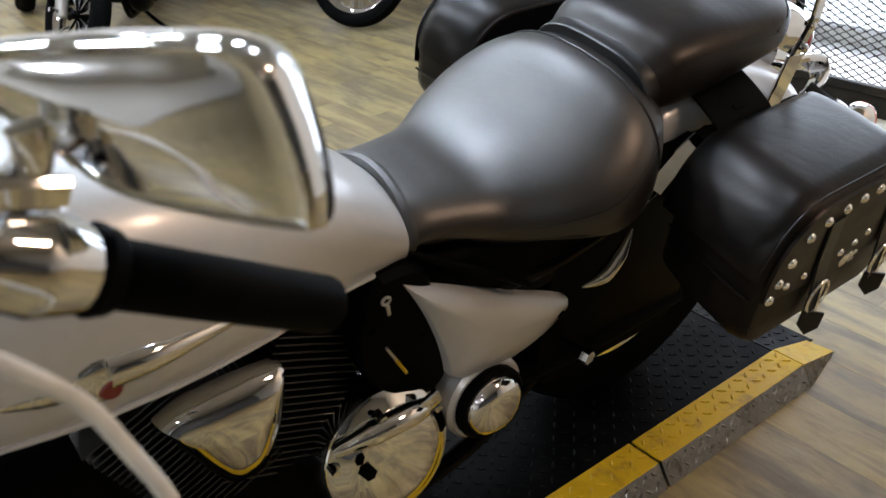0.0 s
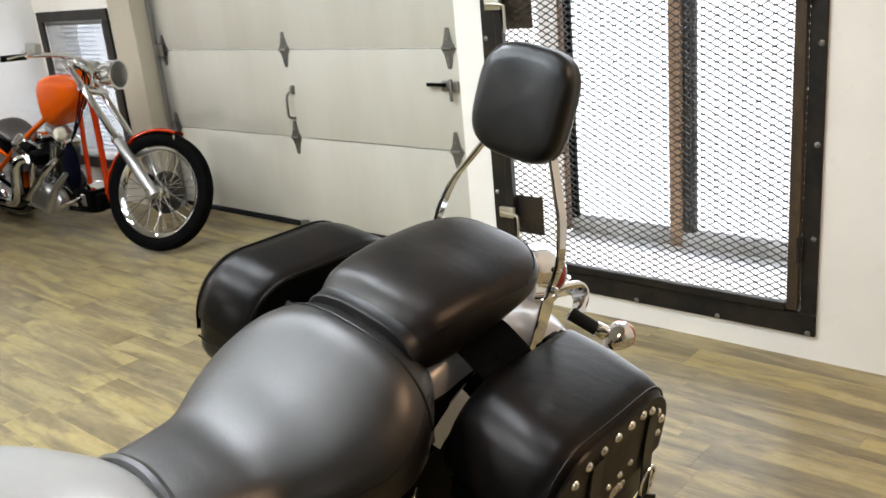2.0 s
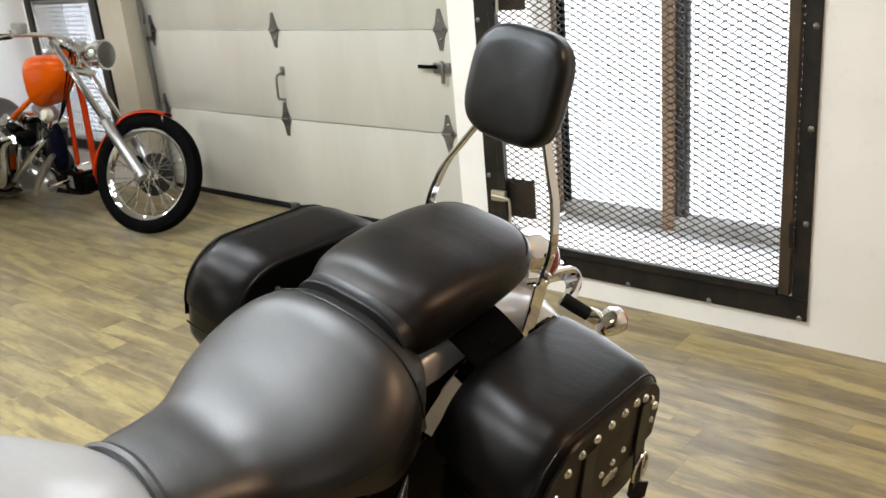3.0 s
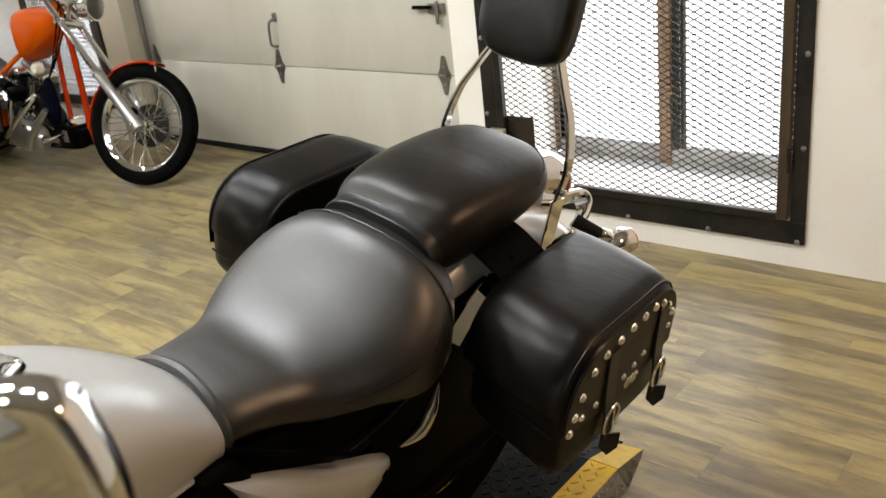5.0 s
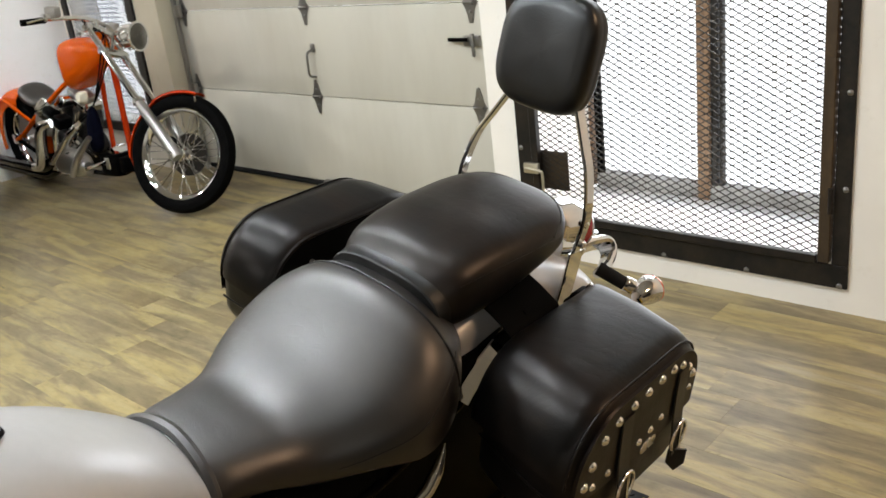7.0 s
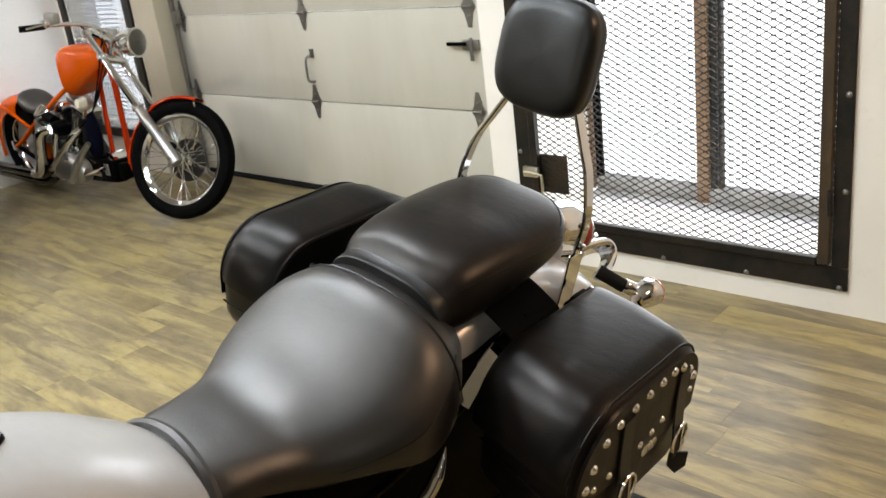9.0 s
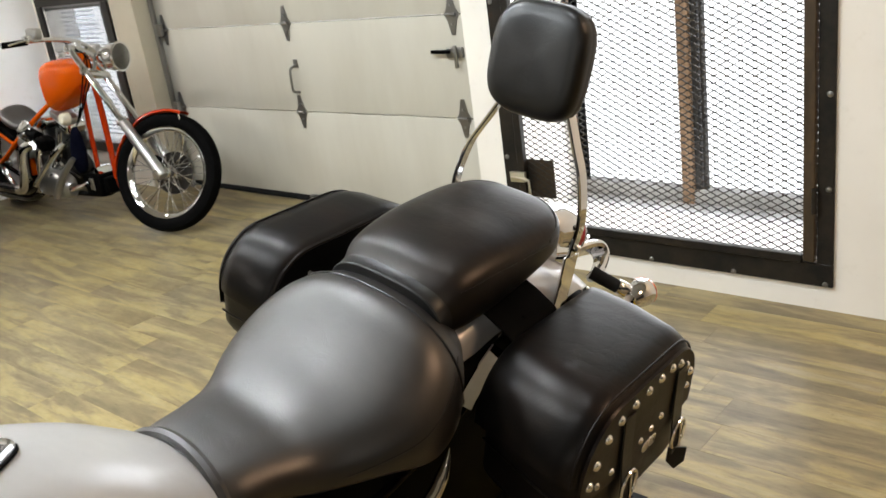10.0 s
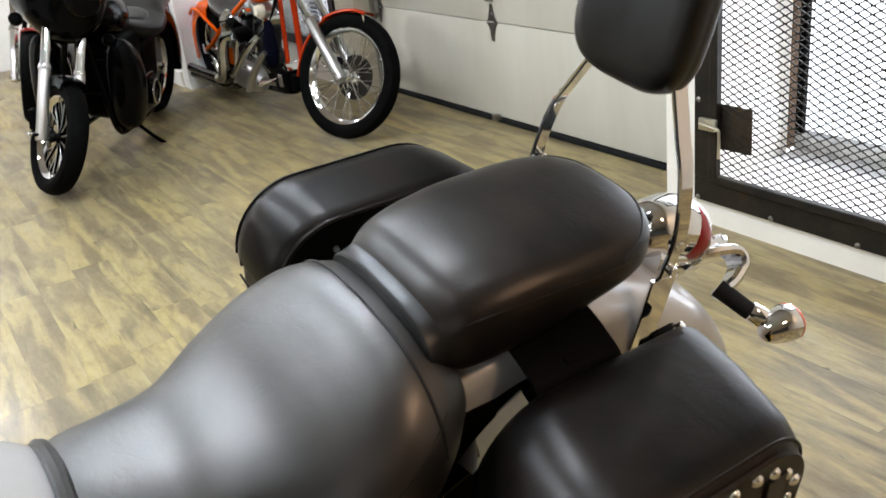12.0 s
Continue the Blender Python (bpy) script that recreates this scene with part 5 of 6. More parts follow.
# ---- display platform of diamond plate ----
def lozenges(x0, x1, y0, y1, z, pitch, ln, wd, hgt, slope=0.0):
    verts, faces = [], []
    r = 0
    yy = y0 + pitch / 2
    while yy < y1 - pitch * 0.3:
        xx = x0 + pitch / 2
        c = 0
        while xx < x1 - pitch * 0.3:
            a = radians(45 if (r + c) % 2 else -45)
            d, e = Vector((math.cos(a), math.sin(a), 0)), Vector((-math.sin(a), math.cos(a), 0))
            p = Vector((xx, yy, z - slope * (yy - y0)))
            i = len(verts)
            verts += [p + d * ln, p + e * wd, p - d * ln, p - e * wd, p + d * ln * 0.45 + Vector((0, 0, hgt)), p - d * ln * 0.45 + Vector((0, 0, hgt))]
            faces += [(i, i + 1, i + 4), (i + 1, i + 5, i + 4), (i + 1, i + 2, i + 5), (i + 2, i + 3, i + 5), (i + 3, i + 4, i + 5), (i + 3, i, i + 4)]
            xx += pitch
            c += 1
        yy += pitch
        r += 1
    return verts, faces


def tread(name, data, material, parent):
    me = bpy.data.meshes.new(name)
    me.from_pydata([tuple(v) for v in data[0]], [], data[1])
    me.materials.append(material)
    ob = new(name, me)
    ob.parent = parent
    ob["kind"] = "stuff"
    return ob


platform = thing("display_platform", "low black diamond-plate display platform with yellow edges and ramp", "platform")
PX0, PX1, PY0, PY1, PZ = -1.60, -0.972, -0.95, 1.63, 0.048
deck = part("deck", box(PX1 - PX0, PY1 - PY0, 0.02, ((PX0 + PX1) / 2, (PY0 + PY1) / 2, PZ - 0.010), 0.002, 1), PLATE_BLACK, platform, "black diamond plate deck")
tread("deck_tread", lozenges(PX0 + 0.01, PX1 - 0.01, 0.35, PY1, PZ, 0.030, 0.012, 0.0042, 0.0022), PLATE_BLACK, deck)
part("deck_base", box(PX1 - PX0 - 0.1, PY1 - PY0 - 0.1, 0.026, ((PX0 + PX1) / 2, (PY0 + PY1) / 2, 0.014)), BLACK_METAL, platform)


def edge_strip(xa, xb, xo, y0, y1, s):
    """A yellow top strip and the aluminium slope down to the floor."""
    st = part("edge_strip", box(abs(xb - xa), y1 - y0, 0.006, ((xa + xb) / 2, (y0 + y1) / 2, PZ + 0.002), 0.001, 1), PLATE_YELLOW, platform, "yellow painted diamond plate edge")
    lo, hi = min(xa, xb), max(xa, xb)
    tread("edge_tread", lozenges(lo + 0.004, hi - 0.004, y0, y1, PZ + 0.005, 0.029, 0.0125, 0.0045, 0.0032), PLATE_YELLOW, st)
    side = bmesh.new()
    q = [(xb, y0, PZ + 0.004), (xb, y1, PZ + 0.004), (xo, y1, 0.002), (xo, y0, 0.002)]
    va = [side.verts.new(p) for p in q]
    vb = [side.verts.new((p[0] - s * 0.006, p[1], p[2] - 0.002)) for p in q]
    side.faces.new(va)
    side.faces.new(vb[::-1])
    for i in range(4):
        j = (i + 1) % 4
        side.faces.new((va[i], va[j], vb[j], vb[i]))
    sp = part("edge_side", side, PLATE_ALU, platform, "bare aluminium diamond plate side", False)
    verts, faces = lozenges(0, 0.058, y0, y1, 0, 0.026, 0.011, 0.004, 0.003)
    ax = Vector((xo - xb, 0, 0.002 - PZ - 0.004)).normalized()
    nz = Vector((s * (PZ + 0.002), 0, abs(xo - xb))).normalized()
    vv = [Vector((xb, 0, PZ + 0.004)) + ax * v.x + Vector((0, v.y, 0)) + nz * (v.z + 0.0004) for v in verts]
    tread("side_tread", (vv, faces), PLATE_ALU, sp)


for s, xa, xb, xo in ((1, -0.975, -0.893, -0.866), (-1, -1.597, -1.679, -1.706)):
    for y0, y1 in ((-0.95, 0.28), (0.286, 1.128), (1.136, 1.63)):
        edge_strip(xa, xb, xo, y0, y1, s)
    # sloping ends of the edges
    wedge = bmesh.new()
    tip = 1.795
    top = [(xa, 1.632, PZ + 0.005), (xb, 1.632, PZ + 0.005), (xb - s * 0.018, tip, 0.003), (xa, tip - 0.02, 0.012)]
    wv = [wedge.verts.new(p) for p in top]
    wl = [wedge.verts.new((p[0], p[1], 0.001)) for p in top]
    wedge.faces.new(wv)
    for i in range(4):
        j = (i + 1) % 4
        wedge.faces.new((wv[i], wv[j], wl[j], wl[i]))
    part("ramp_edge", wedge, PLATE_YELLOW, platform, "yellow sloping ramp edge", False)
    sw = bmesh.new()
    tri_pts = [(xb + s * 0.001, 1.632, PZ + 0.004), (xo, 1.632, 0.002), (xb - s * 0.016, tip + 0.004, 0.002)]
    sw.faces.new([sw.verts.new(p) for p in tri_pts])
    part("ramp_side", sw, PLATE_ALU, platform, "", False)
ramp = bmesh.new()
rq = [(PX0, 1.632, PZ), (PX1, 1.632, PZ), (PX1, 1.80, 0.004), (PX0, 1.80, 0.004)]
rv = [ramp.verts.new(p) for p in rq]
rl = [ramp.verts.new((p[0], p[1], 0.001)) for p in rq]
ramp.faces.new(rv)
for i in range(4):
    j = (i + 1) % 4
    ramp.faces.new((rv[i], rv[j], rl[j], rl[i]))
rp = part("ramp", ramp, PLATE_BLACK, platform, "black diamond plate ramp", False)
tread("ramp_tread", lozenges(PX0 + 0.01, PX1 - 0.01, 1.632, 1.79, PZ, 0.030, 0.012, 0.0042, 0.0022, 0.26), PLATE_BLACK, rp)

# ---- the orange chopper by the garage door ----
def facing(bm):
    """Turns a shape lofted along y so that y points along x, forwards."""
    return moved(bm, pose(0, 0, 0, 0, 0, -90))


def v_twin(parent, cx, z0, half, lean, metal_a, metal_b):
    """Two finned cylinders on a crankcase; x is forwards."""
    case = part("crankcase", lathe([(0.001, -half), (0.10, -half), (0.125, -half * 0.8), (0.13, 0), (0.125, half * 0.8), (0.10, half), (0.001, half)], pose(cx, 0, z0, 90, 0, 0), 32), metal_a, parent, "cast engine crankcase")
    part("gearbox", box(0.24, half * 1.7, 0.20, (cx - 0.24, 0, z0 + 0.01), 0.04, 3), metal_a, case)
    part("cam_cover", lathe([(0.001, 0.035), (0.06, 0.03), (0.085, 0.015), (0.09, 0.0), (0.001, 0)], pose(cx + 0.02, -half, z0 + 0.01, 90, 0, 0), 28), metal_b, case, "polished cam cover")
    for s in (1, -1):
        d = Vector((math.sin(radians(lean)) * s, 0, math.cos(radians(lean))))
        b = Vector((cx, 0, z0)) + d * 0.10
        cyl = part("cylinder", rod(b, b + d * 0.24, 0.05, 0.05, 18), ENGINE_BLACK, parent, "finned engine cylinder")
        for i in range(14):
            c = b + d * (0.02 + 0.0128 * i)
            part("fin", moved(box(0.13, 0.14, 0.006, (0, 0, 0), 0.002, 1), pose(c.x, c.y, c.z, 0, lean * s, 0)), FIN_METAL, cyl)
        part("rocker_box", moved(box(0.15, 0.15, 0.07, (0, 0, 0), 0.022, 3), pose(*(b + d * 0.235), 0, lean * s, 0)), metal_b, cyl, "chrome rocker box")
        for o in (0.012, -0.022):
            part("pushrod_tube", rod(Vector((cx + s * 0.03 + o, -half * 0.95, z0 + 0.06)), b + d * 0.2 + Vector((o, -half * 0.7, 0)), 0.008, 0.008, 8), CHROME, cyl)
    return case


def body_x(keys, y):
    """A lofted body along x, moved sideways by y."""
    return moved(facing(body(keys, 20, 28)), pose(0, y, 0))


def chopper():
    c = thing("chopper_motorcycle", "bright orange custom chopper with long chrome forks and wire front wheel", "motorcycle", pose(-4.53, 2.745, 0, 0, 0, 1.0))
    ST = 22
    steer = Matrix.Rotation(radians(29), 4, Vector((-0.70, 0, 0.78)))
    side, head = steer.to_3x3() @ Vector((0, 1, 0)), steer.to_3x3() @ Vector((1, 0, 0))
    wheel(c, (0, 0, 0.345), 0.345, 0.09, 0.265, "wire", "front_wheel", 40, steer @ pose(0, 0, 0, 0, 0, 90))
    wheel(c, (-1.885, 0, 0.305), 0.305, 0.19, 0.20, "disc", "rear_wheel", 0, 90)
    part("brake_disc", lathe([(0.045, 0.0), (0.125, 0.0), (0.125, 0.005), (0.045, 0.005)], Matrix.Translation(Vector((0, 0, 0.345)) + side * 0.058) @ steer @ pose(0, 0, 0, 90, 0, 0), 36), STEEL, c, "front brake disc")
    ax, top = Vector((0, 0, 0.345)), Vector((-0.645, 0, 1.064))
    for s in (1, -1):
        o = side * (0.085 * s)
        mid = ax + (top - ax) * 0.40
        leg = part("fork_slider", rod(ax + o + (ax - top).normalized() * 0.035, mid + o, 0.034, 0.030, 20, 0.005), SATIN_ALU, c, "satin aluminium lower fork leg")
        part("fork_tube", rod(mid + o, top + o, 0.0195, 0.0195, 16), CHROME, c, "long chrome fork tube")
        part("fork_seal", rod(mid + o - (top - ax).normalized() * 0.012, mid + o + (top - ax).normalized() * 0.02, 0.036, 0.030, 18, 0.004), CHROME, leg)
    part("caliper", ball(0.05, tuple(ax + side * 0.085 - head * 0.12 + Vector((0, 0, 0.06))), (1.1, 0.5, 1.0), 14), BLACK_METAL, c, "dark brake caliper")
    part("axle", rod(ax - side * 0.13, ax + side * 0.13, 0.011, 0.011, 14, 0.003), CHROME, c)
    for t in (0.985, 0.80):
        p = ax + (top - ax) * t
        part("triple_clamp", rod(p - side * 0.11, p + side * 0.11, 0.026, 0.026, 14, 0.006), CHROME, c, "chrome triple clamp")
    part("neck", rod((-0.66, 0, 1.06), (-0.56, 0, 0.90), 0.034, 0.034, 18, 0.005), ORANGE, c)
    # bars
    clamp = top + Vector((-0.02, 0, 0.03))
    part("riser", rod(top, clamp + Vector((0, 0, 0.02)), 0.022, 0.02, 14, 0.004), CHROME, c)
    hb = part("handlebar", tube([clamp - side * 0.42 + head * -0.17 + Vector((0, 0, -0.075)), clamp - side * 0.26 + head * -0.06 + Vector((0, 0, -0.02)), clamp - side * 0.08 + Vector((0, 0, 0.015)), clamp + side * 0.08 + Vector((0, 0, 0.015)), clamp + side * 0.26 + head * -0.06 + Vector((0, 0, -0.02)), clamp + side * 0.42 + head * -0.17 + Vector((0, 0, -0.075))], 0.013, 12), CHROME, c, "chrome drag bar")
    for s in (1, -1):
        e = clamp + side * (0.42 * s) + head * -0.17 + Vector((0, 0, -0.075))
        f = clamp + side * (0.30 * s) + head * -0.085 + Vector((0, 0, -0.035))
        part("grip", rod(e, f, 0.018, 0.018, 16, 0.003), GRIP_RUBBER, hb, "dark rubber grip")
        part("control", box(0.05, 0.05, 0.045, tuple(f + Vector((0.01, 0, 0.015))), 0.01), CHROME, hb, "chrome hand control")
        part("lever", tube([f + head * 0.03, f + side * (0.05 * s) + head * 0.05, e + head * 0.05], 0.006, 8), CHROME, hb)
        part("reservoir", box(0.075, 0.055, 0.06, tuple(f + Vector((0.03, 0, 0.055)) - side * (0.05 * s)), 0.010, 2, (0, 8, 22)), SATIN_ALU, hb, "grey metal fluid reservoir")
    hl = Vector((-0.44, 0.10, 1.00))
    hm = Matrix.Translation(hl) @ pose(0, 0, 0, 0, 0, ST) @ pose(0, 0, 0, 0, 92, 0) @ Matrix.Scale(1.18, 4)
    h = part("headlight", lathe([(0.001, -0.09), (0.03, -0.085), (0.055, -0.055), (0.068, -0.01), (0.072, 0.03), (0.076, 0.036), (0.074, 0.044), (0.066, 0.042), (0.060, 0.030), (0.030, 0.0), (0.001, -0.01)], hm, 32), CHROME, c, "round chrome headlight with a deep reflector")
    part("lens", lathe([(0.066, 0.040), (0.05, 0.050), (0.001, 0.056), (0.001, 0.052), (0.048, 0.046), (0.064, 0.037)], hm, 32), CLEAR_LENS, h, "dark curved headlight glass")
    part("bulb", ball(0.010, tuple(hm @ Vector((0, 0, 0.014))), (1, 1, 1.5), 12), SATIN_ALU, h)
    part("lamp_bracket", tube([hl - head * 0.05, hl - head * 0.12 + Vector((0, 0, 0.02)), ax + (top - ax) * 0.82], 0.012, 8), CHROME, h)
    # front mudguard, turned with the wheel
    fg = moved(fender((0, 0.0), 0.366, 0.046, 124, 74, 0.012, 28, 16, 0.003, 0.004), Matrix.Translation((0, 0, 0.345)) @ steer @ pose(0, 0, 0, 0, 0, -90))
    part("front_fender", fg, ORANGE_DARK, c, "orange-red front mudguard")
    fg2 = moved(fender((0, 0.0), 0.360, 0.034, 186, 122, 0.008, 24, 16, 0.003, 0.004), Matrix.Translation((0, 0, 0.345)) @ steer @ pose(0, 0, 0, 0, 0, -90))
    part("front_fender", fg2, ORANGE_DARK, c, "orange-red rear half of the mudguard")
    part("fender_stay", tube([ax + side * 0.07, ax + side * 0.075 + head * 0.1 + Vector((0, 0, 0.2)), ax + side * 0.06 + head * 0.12 + Vector((0, 0, 0.35))], 0.005, 8), CHROME, c)
    # tank, seat, rear mudguard
    tk = [(-1.035, 0.07, 0.95, 0.74, 0.84, 2.6, 2.6), (-1.02, 0.108, 0.985, 0.70, 0.85, 3.2, 3.0), (-0.95, 0.126, 1.010, 0.695, 0.86, 3.4, 3.2), (-0.85, 0.118, 1.010, 0.745, 0.88, 3.2, 3.0), (-0.755, 0.098, 0.995, 0.80, 0.90, 2.8, 2.6), (-0.69, 0.060, 0.975, 0.86, 0.925, 2.2, 2.2), (-0.665, 0.02, 0.955, 0.895, 0.925, 2, 2)]
    t = part("tank", facing(body(tk, 30, 36)), ORANGE, c, "tall glossy orange fuel tank")
    part("tank_mark", ball(0.03, (-0.96, -0.114, 0.87), (0.9, 0.25, 1.3), 12), BLACK_PLASTIC, t, "dark worn emblem patch")
    part("filler_cap", lathe([(0.001, 0.02), (0.025, 0.016), (0.03, 0.0), (0.001, 0)], pose(-0.86, 0, 1.03), 20), CHROME, t)
    st = [(-1.77, 0.06, 0.690, 0.625, 0.655, 2, 2), (-1.745, 0.10, 0.705, 0.610, 0.655, 2.2, 2.4), (-1.67, 0.118, 0.672, 0.570, 0.620, 2.3, 2.6), (-1.57, 0.105, 0.620, 0.550, 0.580, 2.3, 2.6), (-1.49, 0.065, 0.600, 0.555, 0.575, 2.2, 2.4), (-1.455, 0.03, 0.592, 0.56, 0.572, 2, 2)]
    part("seat", facing(body(st, 24, 28)), SEAT_LEATHER, c, "small black solo seat")
    rg = moved(fender((0, 0.0), 0.365, 0.115, 196, 72, 0.08, 36, 20), pose(-1.885, 0, 0.305, 0, 0, -90))
    part("rear_fender", rg, ORANGE, c, "orange rear mudguard")
    for s in (1, -1):
        if s > 0:
            part("frame_tube", tube([(-0.60, 0.0 * s, 0.95), (-0.565, 0, 0.82), (-0.575, 0, 0.50), (-0.60, 0, 0.20)], 0.019, 12), ORANGE_DARK, c, "red-orange down tube")
        part("lower_rail", tube([(-0.60, s * 0.02, 0.20), (-0.66, s * 0.05, 0.175), (-0.80, s * 0.08, 0.17), (-1.30, s * 0.11, 0.175), (-1.60, s * 0.12, 0.24), (-1.885, s * 0.125, 0.325)], 0.016, 12), GLOSS_BLACK, c, "black lower frame rail")
        part("frame_tube", tube([(-0.96, s * 0.03, 0.80), (-1.18, s * 0.07, 0.69), (-1.50, s * 0.11, 0.52), (-1.75, s * 0.125, 0.38), (-1.885, s * 0.128, 0.325)], 0.0165, 12), ORANGE, c, "orange upper stay")
        if s > 0:
            part("frame_tube", tube([(-0.70, -0.01, 0.86), (-0.735, -0.012, 0.62), (-0.76, -0.015, 0.36), (-0.78, -0.02, 0.17)], 0.015, 12), ORANGE_DARK, c)
        part("fender_strut", tube([(-1.62, s * 0.12, 0.47), (-1.95, s * 0.13, 0.60), (-2.10, s * 0.125, 0.56)], 0.012, 10), ORANGE, c)
        part("axle_plate", box(0.10, 0.012, 0.07, (-1.90, s * 0.132, 0.325), 0.008), CHROME, c)
    part("side_panel", box(0.10, 0.20, 0.21, (-1.56, 0, 0.345), 0.03, 3, (0, 14, 0)), ORANGE, c, "orange panel beneath the seat")
    part("oil_tank", lathe([(0.001, -0.13), (0.085, -0.125), (0.10, -0.10), (0.10, 0.10), (0.085, 0.125), (0.001, 0.13)], pose(-1.45, 0, 0.47, 90), 28), CAST_ALU, c, "round grey oil tank")
    v_twin(c, -1.12, 0.29, 0.10, 23, FIN_METAL, CHROME)
    ac = part("air_cleaner", lathe([(0.001, 0.065), (0.03, 0.06), (0.055, 0.03), (0.075, 0.012), (0.078, 0.0), (0.001, 0)], pose(-1.34, -0.12, 0.565, 90), 12), CHROME, c, "pointed star-shaped chrome air cleaner")
    for i in range(8):
        a = radians(45 * i)
        part("rib", tube([(-1.34 + 0.02 * math.cos(a), -0.184, 0.565 + 0.02 * math.sin(a)), (-1.34 + 0.076 * math.cos(a), -0.13, 0.565 + 0.076 * math.sin(a))], 0.006, 6, 1), CHROME, ac)
    for k, (zz, yy) in enumerate(((0.115, -0.17), (0.165, -0.185))):
        part("header_pipe", tube([(-1.16 + 0.24 * k, -0.11, 0.50), (-1.18 + 0.2 * k, -0.165, 0.44), (-1.24, yy, 0.26), (-1.32, yy, zz + 0.05)], [0.020, 0.022, 0.023, 0.024], 16), CHROME, c, "bent chrome header pipe")
        part("exhaust_pipe", tube([(-1.30, yy, zz + 0.055), (-1.38, yy, zz + 0.02), (-1.55, yy, zz), (-2.16, yy, zz + 0.01)], [0.025, 0.028, 0.032, 0.033], 16), BLACK_CHROME, c, "long slash-cut black exhaust pipe")
    part("header_shield", tube([(-1.24, -0.16, 0.49), (-1.285, -0.20, 0.475), (-1.325, -0.21, 0.40), (-1.36, -0.215, 0.28), (-1.42, -0.215, 0.205), (-1.52, -0.21, 0.18)], [0.030, 0.036, 0.038, 0.038, 0.036, 0.034], 18), CHROME, c, "fat bent chrome heat shield")
    part("cam_case", body_x([(-1.30, 0.04, 0.25, 0.16, 0.205, 2.4, 2.4), (-1.26, 0.055, 0.31, 0.15, 0.22, 2.6, 2.8), (-1.10, 0.06, 0.33, 0.145, 0.23, 2.8, 2.8), (-0.96, 0.055, 0.30, 0.15, 0.22, 2.6, 2.8), (-0.92, 0.03, 0.25, 0.17, 0.21, 2.2, 2.4)], -0.135), SATIN_ALU, c, "polished gear case with bolts")
    for bx, bz in ((-1.24, 0.19), (-1.17, 0.30), (-1.05, 0.31), (-0.97, 0.25), (-1.02, 0.175), (-1.13, 0.165)):
        part("bolt", rod((bx, -0.18, bz), (bx, -0.202, bz), 0.009, 0.008, 8), CHROME, c)
    part("carburettor", join(box(0.09, 0.10, 0.08, (-1.13, -0.13, 0.50), 0.016, 2, (0, 20, 0)), rod((-1.20, -0.13, 0.54), (-1.30, -0.13, 0.565), 0.034, 0.038, 16, 0.006)), BLACK_METAL, c, "dark carburettor")
    part("battery_box", box(0.20, 0.19, 0.14, (-0.74, 0, 0.235), 0.014, 2), BLACK_PLASTIC, c, "black box ahead of the engine")
    part("box_label", box(0.055, 0.006, 0.075, (-0.735, -0.098, 0.245), 0.004, 1), SATIN_ALU, c, "bright metal bracket")
    part("forward_control", tube([(-0.80, -0.14, 0.42), (-0.90, -0.17, 0.33), (-0.98, -0.20, 0.22), (-1.00, -0.215, 0.165)], [0.016, 0.022, 0.026, 0.020], 12), SATIN_ALU, c, "bare metal brake linkage")
    part("rocker_arm_cover", box(0.17, 0.13, 0.05, (-0.99, -0.02, 0.655), 0.016, 2, (0, 24, 0)), SATIN_ALU, c, "angled bright rocker cover")
    part("oil_filter", lathe([(0.001, -0.05), (0.045, -0.048), (0.048, -0.04), (0.048, 0.045), (0.04, 0.05), (0.001, 0.05)], pose(-0.72, -0.02, 0.30, 90), 24), CHROME, c, "chrome oil filter can")
    part("black_canister", lathe([(0.001, -0.06), (0.058, -0.058), (0.06, -0.05), (0.06, 0.06), (0.001, 0.062)], pose(-0.72, 0.0, 0.225, 90), 24), BLACK_METAL, c)
    part("regulator", box(0.11, 0.14, 0.10, (-0.64, 0, 0.235), 0.012), BLACK_METAL, c)
    cloth = [(-0.875, 0.012, 0.42, 0.33, 0.37, 2.2, 2.2), (-0.85, 0.034, 0.50, 0.31, 0.40, 2.4, 2.4), (-0.80, 0.036, 0.60, 0.315, 0.44, 2.4, 2.4), (-0.76, 0.03, 0.61, 0.35, 0.46, 2.2, 2.2), (-0.735, 0.012, 0.56, 0.44, 0.49, 2, 2)]
    part("cover_cloth", moved(facing(body(cloth, 12, 16)), pose(0, -0.09, 0)), FABRIC_BLUE, c, "dark blue cloth tied to the frame")
    part("horn", lathe([(0.001, 0.05), (0.03, 0.048), (0.042, 0.02), (0.04, 0.0), (0.001, -0.01)], pose(-0.80, -0.10, 0.665, 80), 20), CREAM, c, "round cream-coloured horn cover")
    part("forward_peg", rod((-0.72, -0.12, 0.26), (-0.70, -0.26, 0.26), 0.014, 0.014, 12, 0.003), CHROME, c, "forward foot peg")
    part("peg_link", tube([(-0.78, -0.14, 0.30), (-0.95, -0.15, 0.36), (-1.10, -0.13, 0.30)], 0.006, 8), CHROME, c)
    part("kick_stand", tube([(-0.95, 0.12, 0.16), (-0.92, 0.22, 0.06), (-0.90, 0.27, 0.008)], 0.010, 8), CHROME, c)
    for k in range(3):
        part("cable", tube([clamp + side * (0.1 * k - 0.1), clamp + Vector((0.12, -0.02 * k, -0.10)), (-0.60 - 0.03 * k, -0.05, 0.80), (-0.78, -0.08, 0.60), (-0.95, -0.10, 0.50)], 0.0045, 8), BLACK_PLASTIC, c)
    return c


chopper()

